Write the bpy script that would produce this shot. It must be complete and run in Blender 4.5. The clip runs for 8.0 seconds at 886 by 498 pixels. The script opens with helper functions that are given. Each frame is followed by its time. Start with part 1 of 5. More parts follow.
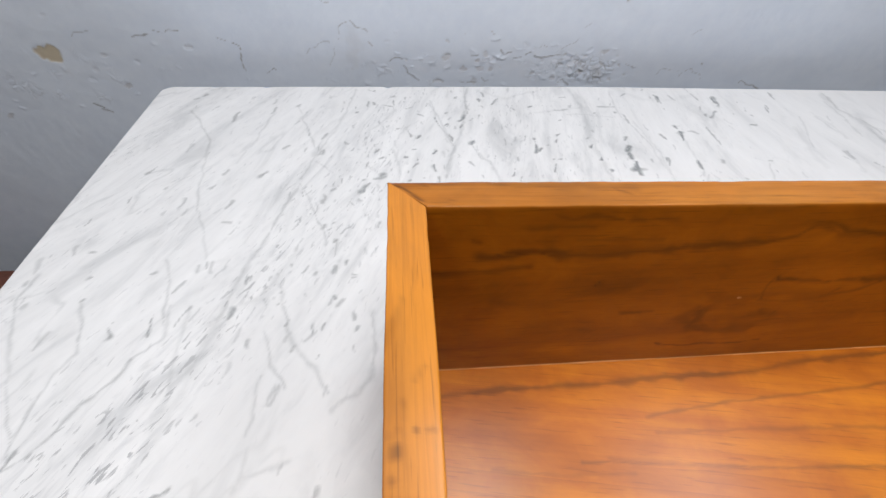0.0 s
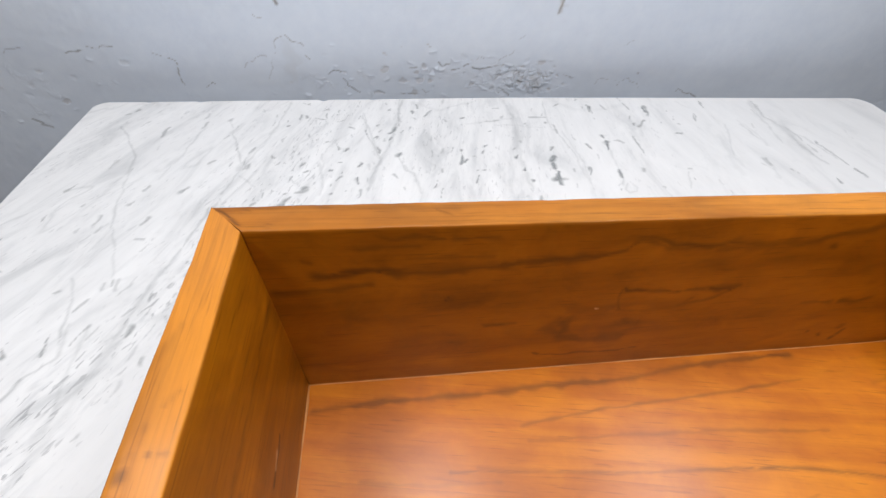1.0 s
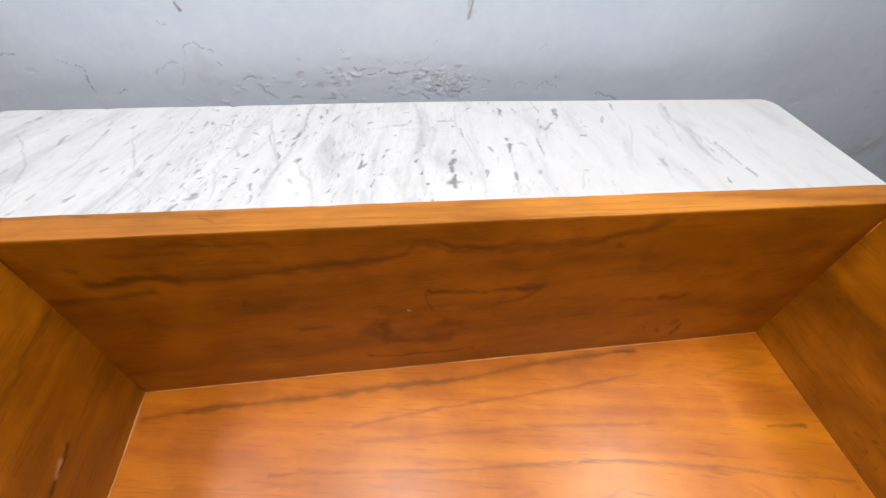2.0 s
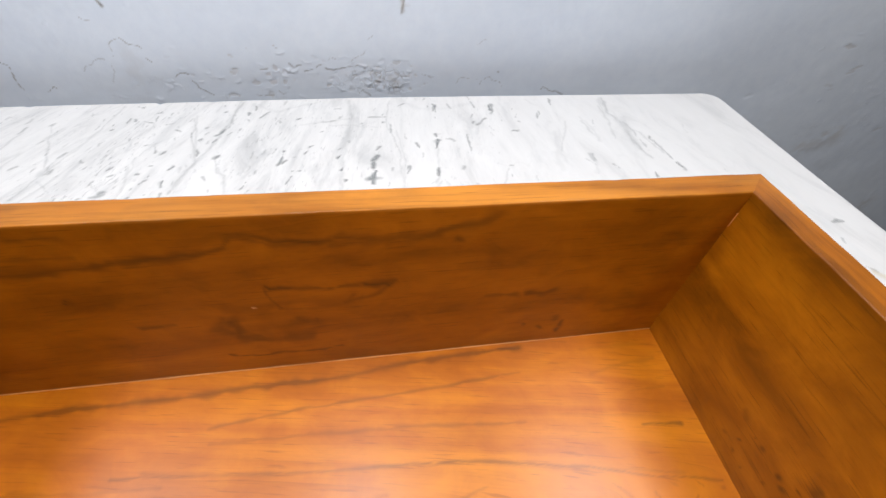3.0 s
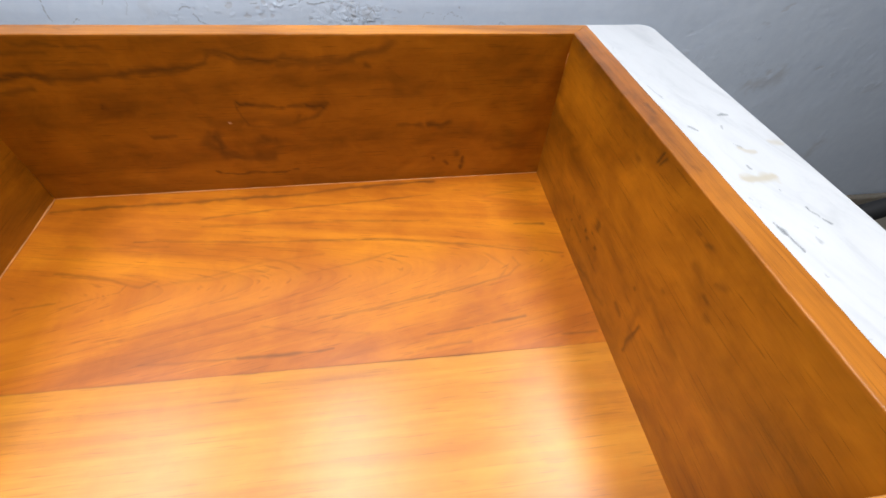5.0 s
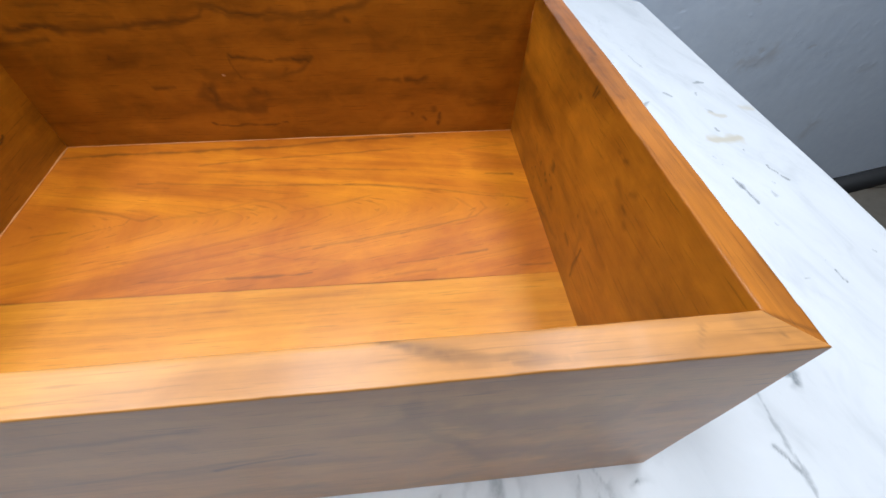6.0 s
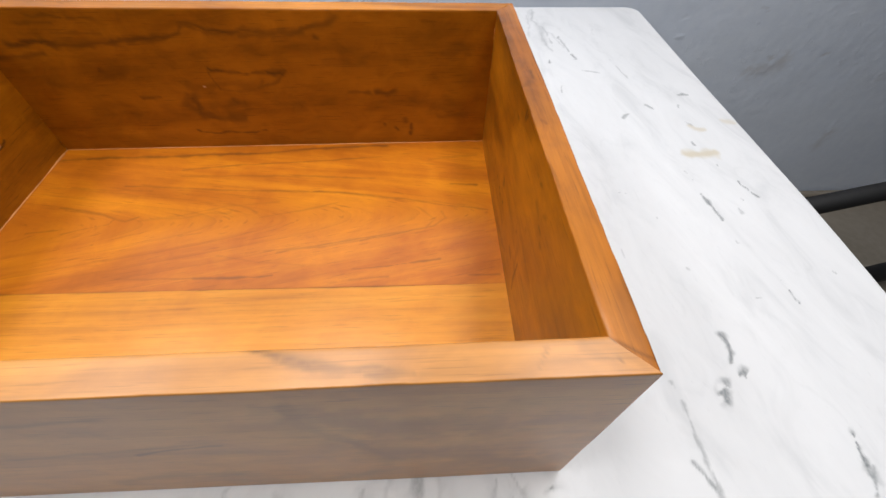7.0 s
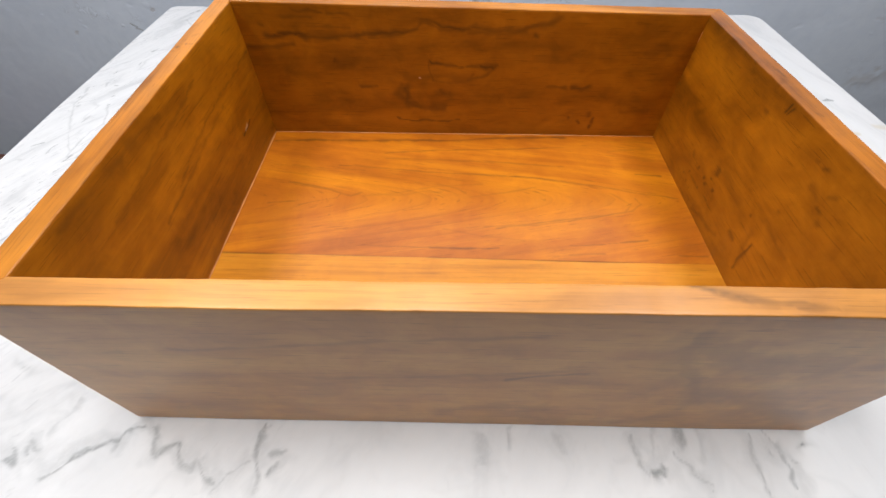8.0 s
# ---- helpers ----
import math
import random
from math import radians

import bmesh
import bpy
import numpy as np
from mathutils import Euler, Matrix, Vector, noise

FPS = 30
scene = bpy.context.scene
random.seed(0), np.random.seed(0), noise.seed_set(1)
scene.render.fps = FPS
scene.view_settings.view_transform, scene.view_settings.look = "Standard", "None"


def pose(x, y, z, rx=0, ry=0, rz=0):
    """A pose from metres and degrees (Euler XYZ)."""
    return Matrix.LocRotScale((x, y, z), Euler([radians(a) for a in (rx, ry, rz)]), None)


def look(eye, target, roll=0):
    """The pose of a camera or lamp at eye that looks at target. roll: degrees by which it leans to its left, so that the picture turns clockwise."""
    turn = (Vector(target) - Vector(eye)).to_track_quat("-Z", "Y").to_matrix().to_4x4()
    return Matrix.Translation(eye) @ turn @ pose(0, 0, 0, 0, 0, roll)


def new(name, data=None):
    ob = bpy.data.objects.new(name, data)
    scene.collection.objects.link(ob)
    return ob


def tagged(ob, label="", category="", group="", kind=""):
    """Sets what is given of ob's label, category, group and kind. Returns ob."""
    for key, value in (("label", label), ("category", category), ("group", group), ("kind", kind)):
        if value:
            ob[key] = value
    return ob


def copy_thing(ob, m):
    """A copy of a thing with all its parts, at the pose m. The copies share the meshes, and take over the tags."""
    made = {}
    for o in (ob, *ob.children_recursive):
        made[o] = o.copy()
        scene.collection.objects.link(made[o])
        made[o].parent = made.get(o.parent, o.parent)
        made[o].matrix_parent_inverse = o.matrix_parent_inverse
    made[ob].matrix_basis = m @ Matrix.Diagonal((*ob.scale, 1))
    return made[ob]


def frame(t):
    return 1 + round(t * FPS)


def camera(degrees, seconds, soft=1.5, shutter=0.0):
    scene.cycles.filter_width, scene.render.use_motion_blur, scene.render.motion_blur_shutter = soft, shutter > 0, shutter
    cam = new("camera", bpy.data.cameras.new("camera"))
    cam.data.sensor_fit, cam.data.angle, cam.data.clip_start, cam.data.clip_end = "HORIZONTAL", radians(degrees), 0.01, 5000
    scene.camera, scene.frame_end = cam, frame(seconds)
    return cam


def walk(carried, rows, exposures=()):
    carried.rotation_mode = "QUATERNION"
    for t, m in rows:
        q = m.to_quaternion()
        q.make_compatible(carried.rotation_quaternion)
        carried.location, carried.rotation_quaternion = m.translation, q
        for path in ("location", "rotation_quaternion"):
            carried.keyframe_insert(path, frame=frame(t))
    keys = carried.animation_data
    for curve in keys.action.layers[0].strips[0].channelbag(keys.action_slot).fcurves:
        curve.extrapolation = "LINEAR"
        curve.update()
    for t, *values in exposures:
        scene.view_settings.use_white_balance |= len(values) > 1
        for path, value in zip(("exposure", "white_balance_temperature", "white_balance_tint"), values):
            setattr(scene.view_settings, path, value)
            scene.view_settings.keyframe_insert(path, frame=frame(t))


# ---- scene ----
cam = camera(93.1, 8.0)
PATH = [
    (0, (0.01, 0.017, 0.769), (0.168, 1.343, -0.72), 3.3),
    (0.5, (0.034, 0.014, 0.773), (0.211, 1.348, -0.707), 3.4),
    (1, (0.076, 0.012, 0.78), (0.271, 1.351, -0.693), 3.4),
    (1.5, (0.123, 0.006, 0.787), (0.343, 1.346, -0.682), 3.6),
    (2, (0.169, -0.001, 0.788), (0.414, 1.34, -0.676), 3.9),
    (3.3, (0.263, -0.017, 0.78), (0.518, 1.321, -0.684), 3.6),
    (3.5, (0.269, -0.028, 0.777), (0.527, 1.296, -0.699), 3.7),
    (4, (0.281, -0.066, 0.78), (0.517, 1.251, -0.707), 3.1),
    (4.5, (0.291, -0.117, 0.78), (0.505, 1.193, -0.716), 2.6),
    (5.8, (0.31, -0.212, 0.782), (0.489, 1.052, -0.758), 2.5),
    (6, (0.319, -0.217, 0.778), (0.482, 1.048, -0.763), 2.1),
    (6.5, (0.356, -0.226, 0.789), (0.474, 1.033, -0.761), 1.2),
    (7, (0.37, -0.223, 0.796), (0.433, 1.038, -0.755), 0.5),
    (7.5, (0.312, -0.241, 0.798), (0.338, 1.019, -0.754), 0.5),
    (7.8, (0.248, -0.248, 0.808), (0.266, 1.001, -0.754), 1.4),
    (8, (0.206, -0.259, 0.808), (0.185, 1.014, -0.735), 0.2),
]
EXPOSURES = [
    (0, -0.40, 6520, 10), (1, -0.30, 6520, 10), (1.5, -0.21, 6600, 10), (2, -0.17, 6650, 10), (3.5, -0.12, 6600, 10), (4.5, 0.02, 6500, 10),
    (5.8, -0.10, 5700, 6), (6, -0.12, 5700, 6), (6.5, -0.13, 6350, 9), (7, -0.19, 6500, 10), (7.5, -0.12, 6500, 10), (8, -0.10, 6500, 10),
]
walk(cam, [(t, look(eye, target, roll)) for t, eye, target, roll in PATH], EXPOSURES)

# ---- world and lamps ----
world = bpy.data.worlds.new("room_world")
world.use_nodes = True
world.node_tree.nodes["Background"].inputs[0].default_value = (0.05, 0.05, 0.055, 1)
world.node_tree.nodes["Background"].inputs[1].default_value = 0.2
scene.world = world

# three fluorescent panels that hang low over the table; each shines down
LAMP_SPOTS = [(0.69, -0.04), (0.14, -0.04), (-0.35, -0.04)]
LAMP_Z, LAMP_LONG, LAMP_WIDE = 1.50, 0.74, 0.20
DOWN_WATTS, UP_FILL_WATTS = 6.3, 1.6
for lx, ly in LAMP_SPOTS:
    # the lamp turned upward is added fill, for soft bounce off the ceiling
    for name, watts, turn, lift in (("tube_light", DOWN_WATTS, 0, -0.03), ("upward_fill", UP_FILL_WATTS, 180, 0.03)):
        data = bpy.data.lights.new(name, "AREA")
        data.shape, data.size, data.size_y = "RECTANGLE", LAMP_WIDE, LAMP_LONG
        data.energy, data.color = watts, (1.0, 0.988, 0.99)
        lamp = new(name, data)
        lamp.matrix_world = pose(lx, ly, LAMP_Z + lift, turn, 0, 0)

# ---- plan, in metres ----
SLAB_Z = 0.52
SX0, SX1, SY0, SY1 = -0.276, 0.723, -0.30, 0.503
WALL_Y = 0.565
ROOM = (-2.3, 2.9, -2.6, 2.6)  # x from, x to, y of the wall behind, height
BX0, BX1, BY0, BY1 = 0.0022, 0.443, -0.171, 0.1435
BOARD, RIM_Z, INNER_Z = 0.0145, 0.6585, 0.535


# ---- small tools ----
def lattice(u, v, seed):
    """Smooth value noise between 0 and 1 on arrays u, v, whose cells are 1 wide."""
    table = np.random.RandomState(seed).rand(256, 256)
    iu, iv = np.floor(u).astype(int), np.floor(v).astype(int)
    fu, fv = u - iu, v - iv
    fu, fv = fu * fu * (3 - 2 * fu), fv * fv * (3 - 2 * fv)
    a, b = table[iu % 256, iv % 256], table[(iu + 1) % 256, iv % 256]
    c, d = table[iu % 256, (iv + 1) % 256], table[(iu + 1) % 256, (iv + 1) % 256]
    return (a * (1 - fu) + b * fu) * (1 - fv) + (c * (1 - fu) + d * fu) * fv


def cloud(u, v, size, seed, octaves=3):
    """Layered noise around 0, about -1 to 1, with blotches of that size."""
    total, weight = 0, 0
    for k in range(octaves):
        f = 2 ** k / size
        total = total + (lattice(u * f + 31.7 * k, v * f + 17.3 * k, seed + k) * 2 - 1) * 0.55 ** k
        weight += 0.55 ** k
    return total / weight * 1.6


def strokes(u, v, marks, seed=5, wander=0.002, ragged=0.5, soft=False):
    """How strongly each place u, v is covered by marks: (width, strength, points along it)."""
    out = np.zeros_like(u)
    for k, (width, strength, line) in enumerate(marks):
        reach = width * 4 + 0.012 + wander
        xs, ys = [p[0] for p in line], [p[1] for p in line]
        near = (u > min(xs) - reach) & (u < max(xs) + reach) & (v > min(ys) - reach) & (v < max(ys) + reach)
        if not near.any():
            continue
        pu, pv = u[near], v[near]
        pu = pu + wander * cloud(pu, pv, 0.012, seed + 7 * k, 2)
        pv = pv + wander * cloud(pu, pv, 0.012, seed + 7 * k + 3, 2)
        best = np.full_like(pu, 9.0)
        for (x0, y0), (x1, y1) in zip(line, line[1:]):
            dx, dy = x1 - x0, y1 - y0
            along = np.clip(((pu - x0) * dx + (pv - y0) * dy) / max(dx * dx + dy * dy, 1e-9), 0, 1)
            best = np.minimum(best, np.hypot(pu - x0 - along * dx, pv - y0 - along * dy))
        wide = width * (0.75 + ragged * cloud(pu, pv, 0.008, seed + k, 2))
        if soft:
            cover = 1.35 * strength * np.exp(-(best / np.maximum(wide, width * 0.3)) ** 2) * np.clip(0.85 + 0.3 * cloud(pu, pv, 0.03, seed + 2 * k, 3), 0, 1.2)
        else:
            cover = strength * np.clip(1.3 - best / np.maximum(wide, 1e-5), 0, 1) ** 1.2
        out[near] = np.maximum(out[near], np.minimum(cover, 1))
    return out


def mesh_of(name, verts, faces, attributes=None, smooth=True, face_up=True):
    me = bpy.data.meshes.new(name)
    me.from_pydata(np.asarray(verts).tolist(), [], faces)
    me.update()
    if face_up:
        bm = bmesh.new()
        bm.from_mesh(me)
        bmesh.ops.recalc_face_normals(bm, faces=bm.faces)
        bm.to_mesh(me)
        bm.free()
    for key, values in (attributes or {}).items():
        values = np.asarray(values, dtype=np.float32)
        if values.ndim == 1:
            me.attributes.new(key, "FLOAT", "POINT").data.foreach_set("value", values)
        else:
            me.attributes.new(key, "FLOAT_VECTOR", "POINT").data.foreach_set("vector", values.ravel())
    if smooth:
        me.polygons.foreach_set("use_smooth", [True] * len(me.polygons))
    return me


def place(ob, parent):
    """Puts ob, whose mesh is in room coordinates, under parent."""
    if parent is not None:
        ob.parent = parent
        at = parent.location.copy()
        if parent.parent is not None:
            at += parent.parent.location
        ob.data.transform(Matrix.Translation(-at))
    return ob


def part_of(name, me, material, parent, label=""):
    me.materials.append(material)
    ob = new(name, me)
    place(ob, parent)
    return tagged(ob, label) if label else ob


def part(name, bm, material, parent, label=""):
    me = bpy.data.meshes.new(name)
    bmesh.ops.recalc_face_normals(bm, faces=bm.faces)
    bm.to_mesh(me)
    bm.free()
    return part_of(name, me, material, parent, label)


def block(x0, x1, y0, y1, z0, z1, bevel=0.0):
    bm = bmesh.new()
    bmesh.ops.create_cube(bm, size=1)
    bmesh.ops.transform(bm, verts=bm.verts, matrix=Matrix.Translation(((x0 + x1) / 2, (y0 + y1) / 2, (z0 + z1) / 2)) @ Matrix.Diagonal((x1 - x0, y1 - y0, z1 - z0, 1)))
    if bevel:
        bmesh.ops.bevel(bm, geom=bm.edges[:], offset=bevel, segments=3, profile=0.5, affect="EDGES")
    return bm


def rod(a, b, radius, sides=20):
    a, b = Vector(a), Vector(b)
    bm = bmesh.new()
    bmesh.ops.create_cone(bm, cap_ends=True, segments=sides, radius1=radius, radius2=radius, depth=(b - a).length)
    bmesh.ops.bevel(bm, geom=[e for e in bm.edges if len(e.link_faces) == 2 and min(len(f.verts) for f in e.link_faces) == 4 and max(len(f.verts) for f in e.link_faces) > 4], offset=radius * 0.3, segments=3, affect="EDGES")
    bmesh.ops.transform(bm, verts=bm.verts, matrix=Matrix.Translation((a + b) / 2) @ (b - a).to_track_quat("Z", "Y").to_matrix().to_4x4())
    for f in bm.faces:
        f.smooth = len(f.verts) == 4
    return bm


def thing(name, at, label, category, group="", kind=""):
    ob = new(name)
    ob.location = at
    ob.empty_display_size = 0.05
    return tagged(ob, label, category, group, kind)


def quads(nu, nv, first=0):
    i, j = np.meshgrid(np.arange(nu - 1), np.arange(nv - 1), indexing="ij")
    a = (first + i * nv + j).ravel()
    return np.stack([a, a + nv, a + nv + 1, a + 1], 1).tolist()


# ---- materials ----
class Nodes:
    def __init__(self, name):
        self.mat = bpy.data.materials.new(name)
        self.mat.use_nodes = True
        self.tree = self.mat.node_tree
        self.shader = self.tree.nodes["Principled BSDF"]

    def link(self, value, socket):
        if isinstance(value, bpy.types.NodeSocket):
            self.tree.links.new(value, socket)
        else:
            socket.default_value = value

    def attribute(self, name, vector=False):
        n = self.tree.nodes.new("ShaderNodeAttribute")
        n.attribute_name = name
        return n.outputs["Vector" if vector else "Fac"]

    def coords(self, which="Object"):
        return self.tree.nodes.new("ShaderNodeTexCoord").outputs[which]

    def scaled(self, vector, scale, shift=(0, 0, 0), turn=(0, 0, 0)):
        n = self.tree.nodes.new("ShaderNodeMapping")
        self.link(vector, n.inputs["Vector"])
        n.inputs["Location"].default_value, n.inputs["Scale"].default_value = shift, scale
        n.inputs["Rotation"].default_value = turn
        return n.outputs[0]

    def noise(self, vector, scale=1.0, detail=3.0, rough=0.5, warp=0.0):
        n = self.tree.nodes.new("ShaderNodeTexNoise")
        self.link(vector, n.inputs["Vector"])
        n.inputs["Scale"].default_value, n.inputs["Detail"].default_value = scale, detail
        n.inputs["Roughness"].default_value, n.inputs["Distortion"].default_value = rough, warp
        return n.outputs["Fac"]

    def math(self, op, a, b=0.0, c=0.0, clamp=False):
        n = self.tree.nodes.new("ShaderNodeMath")
        n.operation, n.use_clamp = op, clamp
        for value, socket in zip((a, b, c), n.inputs):
            self.link(value, socket)
        return n.outputs[0]

    def split(self, vector):
        n = self.tree.nodes.new("ShaderNodeSeparateXYZ")
        self.link(vector, n.inputs[0])
        return n.outputs

    def ramp(self, value, stops):
        n = self.tree.nodes.new("ShaderNodeValToRGB")
        self.link(value, n.inputs[0])
        while len(n.color_ramp.elements) < len(stops):
            n.color_ramp.elements.new(0.5)
        for e, (at, colour) in zip(n.color_ramp.elements, stops):
            e.position = at
            e.color = (*colour, 1) if len(colour) == 3 else colour
        return n.outputs[0]

    def mix(self, amount, a, b, blend="MIX"):
        n = self.tree.nodes.new("ShaderNodeMix")
        n.data_type, n.blend_type = "RGBA", blend
        self.link(amount, n.inputs[0])
        for value, socket in ((a, n.inputs[6]), (b, n.inputs[7])):
            self.link((*value, 1) if isinstance(value, tuple) and len(value) == 3 else value, socket)
        return n.outputs[2]

    def bump(self, height, strength, distance):
        n = self.tree.nodes.new("ShaderNodeBump")
        self.link(height, n.inputs["Height"])
        n.inputs["Strength"].default_value, n.inputs["Distance"].default_value = strength, distance
        self.tree.links.new(n.outputs[0], self.shader.inputs["Normal"])

    def finish(self, **inputs):
        for key, value in inputs.items():
            socket = self.shader.inputs[key.replace("_", " ")]
            if isinstance(value, tuple) and len(value) == 3:
                value = (*value, 1)
            self.link(value, socket)
        return self.mat


def teak(name, dark, mid, light, clouds=0.26, spacing=0.0085, lines=0.20, mottle=0.44, coat=0.5, fine=62, gloss=0.21, rim=0.85, worn=0.22, streak=0.9, warp=5.5):
    m = Nodes(name)
    g = m.attribute("grain", True)
    cross = m.split(g)[1]
    # growth rings: each darkens slowly and ends in a thin dark line
    drift = m.noise(m.scaled(g, (2.6, 9, 9)), 1, 2, 0.45)
    jitter = m.noise(m.scaled(g, (14, 160, 160), (6, 2, 4)), 1, 2, 0.5)
    phase = m.math("ADD", m.math("MULTIPLY", cross, 1 / spacing), m.math("ADD", m.math("MULTIPLY", drift, warp), m.math("MULTIPLY", jitter, mottle * 1.2)))
    saw = m.math("FRACT", phase)
    ring = m.math("POWER", saw, 7.0)
    shade = m.noise(m.scaled(g, (5, 24, 24), (9, 9, 1)), 1, 3, 0.55)
    ring = m.math("MULTIPLY", ring, m.ramp(shade, [(0.43, (0.04, 0.04, 0.04)), (0.68, (1, 1, 1))]))
    bands = m.noise(m.scaled(g, (4.5, fine, fine)), 1, 3, 0.55, 0.5)
    tone = m.noise(m.scaled(g, (5, 22, 22), (3, 1, 7)), 1, 3, 0.55, 0.6)
    fibre = m.noise(m.scaled(g, (50, 1100, 1100)), 1, 2, 0.5)
    blotch = m.noise(m.scaled(g, (28, 40, 40), (1, 8, 2)), 1, 5, 0.62, 0.5)
    mixed = m.math("ADD", m.math("MULTIPLY", bands, 0.62 - mottle), m.math("ADD", m.math("MULTIPLY", tone, 0.38), m.math("MULTIPLY", blotch, mottle)))
    colour = m.ramp(mixed, [(0.32, dark), (0.485, mid), (0.64, light)])
    colour = m.mix(m.math("MULTIPLY", m.math("SUBTRACT", fibre, 0.5, clamp=True), 0.5), colour, dark)
    colour = m.mix(m.math("MULTIPLY", ring, lines), colour, tuple(c * 0.55 for c in dark))
    # the rim can be mixed towards a paler, golden colour
    thin = m.ramp(tone, [(0.38, (0.15, 0.15, 0.15)), (0.60, (1, 1, 1))])
    colour = m.mix(m.math("MULTIPLY", m.attribute("rim"), m.math("MULTIPLY", thin, worn)), colour, (0.80, 0.385, 0.085))
    sawn = m.ramp(m.noise(m.scaled(g, (16, 380, 380), (5, 7, 1)), 1, 3, 0.6, 0.4), [(0.46, (0, 0, 0)), (0.70, (1, 1, 1))])
    colour = m.mix(m.math("MULTIPLY", m.attribute("rim"), m.math("MULTIPLY", sawn, 0.26)), colour, tuple(c * 0.75 for c in dark))
    # open pores: short dark dashes
    pores = m.ramp(m.noise(m.scaled(g, (42, 820, 820), (8, 1, 3)), 1, 2, 0.5), [(0.60, (0, 0, 0)), (0.72, (1, 1, 1))])
    colour = m.mix(m.math("MULTIPLY", pores, 0.36), colour, tuple(c * 0.6 for c in dark))
    # dark mineral clouds in the heartwood
    cloudy = m.noise(m.scaled(g, (15, 36, 36), (2, 5, 3)), 1, 5, 0.68, 1.2)
    cloudy = m.ramp(cloudy, [(0.55, (0, 0, 0)), (0.72, (1, 1, 1))])
    colour = m.mix(m.math("MULTIPLY", cloudy, clouds), colour, tuple(c * 0.40 for c in dark))
    spots = m.math("MULTIPLY", m.attribute("dark"), m.math("ADD", 0.55, m.math("MULTIPLY", bands, 0.8)), clamp=True)
    colour = m.mix(m.math("MULTIPLY", spots, streak), colour, (0.045, 0.017, 0.004))
    colour = m.mix(m.attribute("pale"), colour, (0.62, 0.40, 0.20))
    # the sawn rim is tinted redder
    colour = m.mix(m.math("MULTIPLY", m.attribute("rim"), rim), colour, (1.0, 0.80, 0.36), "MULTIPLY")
    m.bump(m.math("ADD", m.math("MULTIPLY", fibre, 0.3), m.math("SUBTRACT", bands, m.math("MULTIPLY", ring, 0.5))), 0.08, 0.0008)
    return m.finish(Base_Color=colour, Roughness=m.math("ADD", 0.41, m.math("MULTIPLY", blotch, 0.10)), Coat_Weight=coat, Coat_Roughness=gloss, Coat_IOR=1.6, Specular_IOR_Level=0.15 + 0.31 * coat)


WOOD = teak("varnished_teak", (0.100, 0.033, 0.001), (0.300, 0.103, 0.002), (0.50, 0.182, 0.004), 0.16, 0.0125, 0.16, 0.36, 0.25, 46)
WOOD_LEFT = teak("amber_varnished_teak", (0.115, 0.039, 0.001), (0.315, 0.112, 0.002), (0.53, 0.202, 0.004), 0.06, 0.0125, 0.12, 0.34, 0.25, rim=0.80, worn=0.42)
WOOD_BACK = teak("dark_varnished_teak", (0.135, 0.043, 0.001), (0.285, 0.096, 0.002), (0.42, 0.148, 0.004), 0.14, 0.0125, 0.20, 0.38, 0.15, 46, rim=0.72, worn=0.50)
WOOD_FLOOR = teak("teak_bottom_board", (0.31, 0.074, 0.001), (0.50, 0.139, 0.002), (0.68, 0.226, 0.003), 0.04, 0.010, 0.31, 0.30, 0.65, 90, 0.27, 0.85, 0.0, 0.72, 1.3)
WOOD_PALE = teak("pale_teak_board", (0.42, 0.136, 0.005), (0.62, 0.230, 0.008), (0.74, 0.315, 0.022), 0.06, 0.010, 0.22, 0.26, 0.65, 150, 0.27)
# pale front wood, lifted further to hold the marble's bounce and sheen
WOOD_FRONT = teak("pale_teak_with_bounce", (0.36, 0.145, 0.028), (0.55, 0.240, 0.048), (0.70, 0.350, 0.076), 0.08, 0.012, 0.2, 0.36, 0.5, 62, 0.30, 0.25, 0.60)


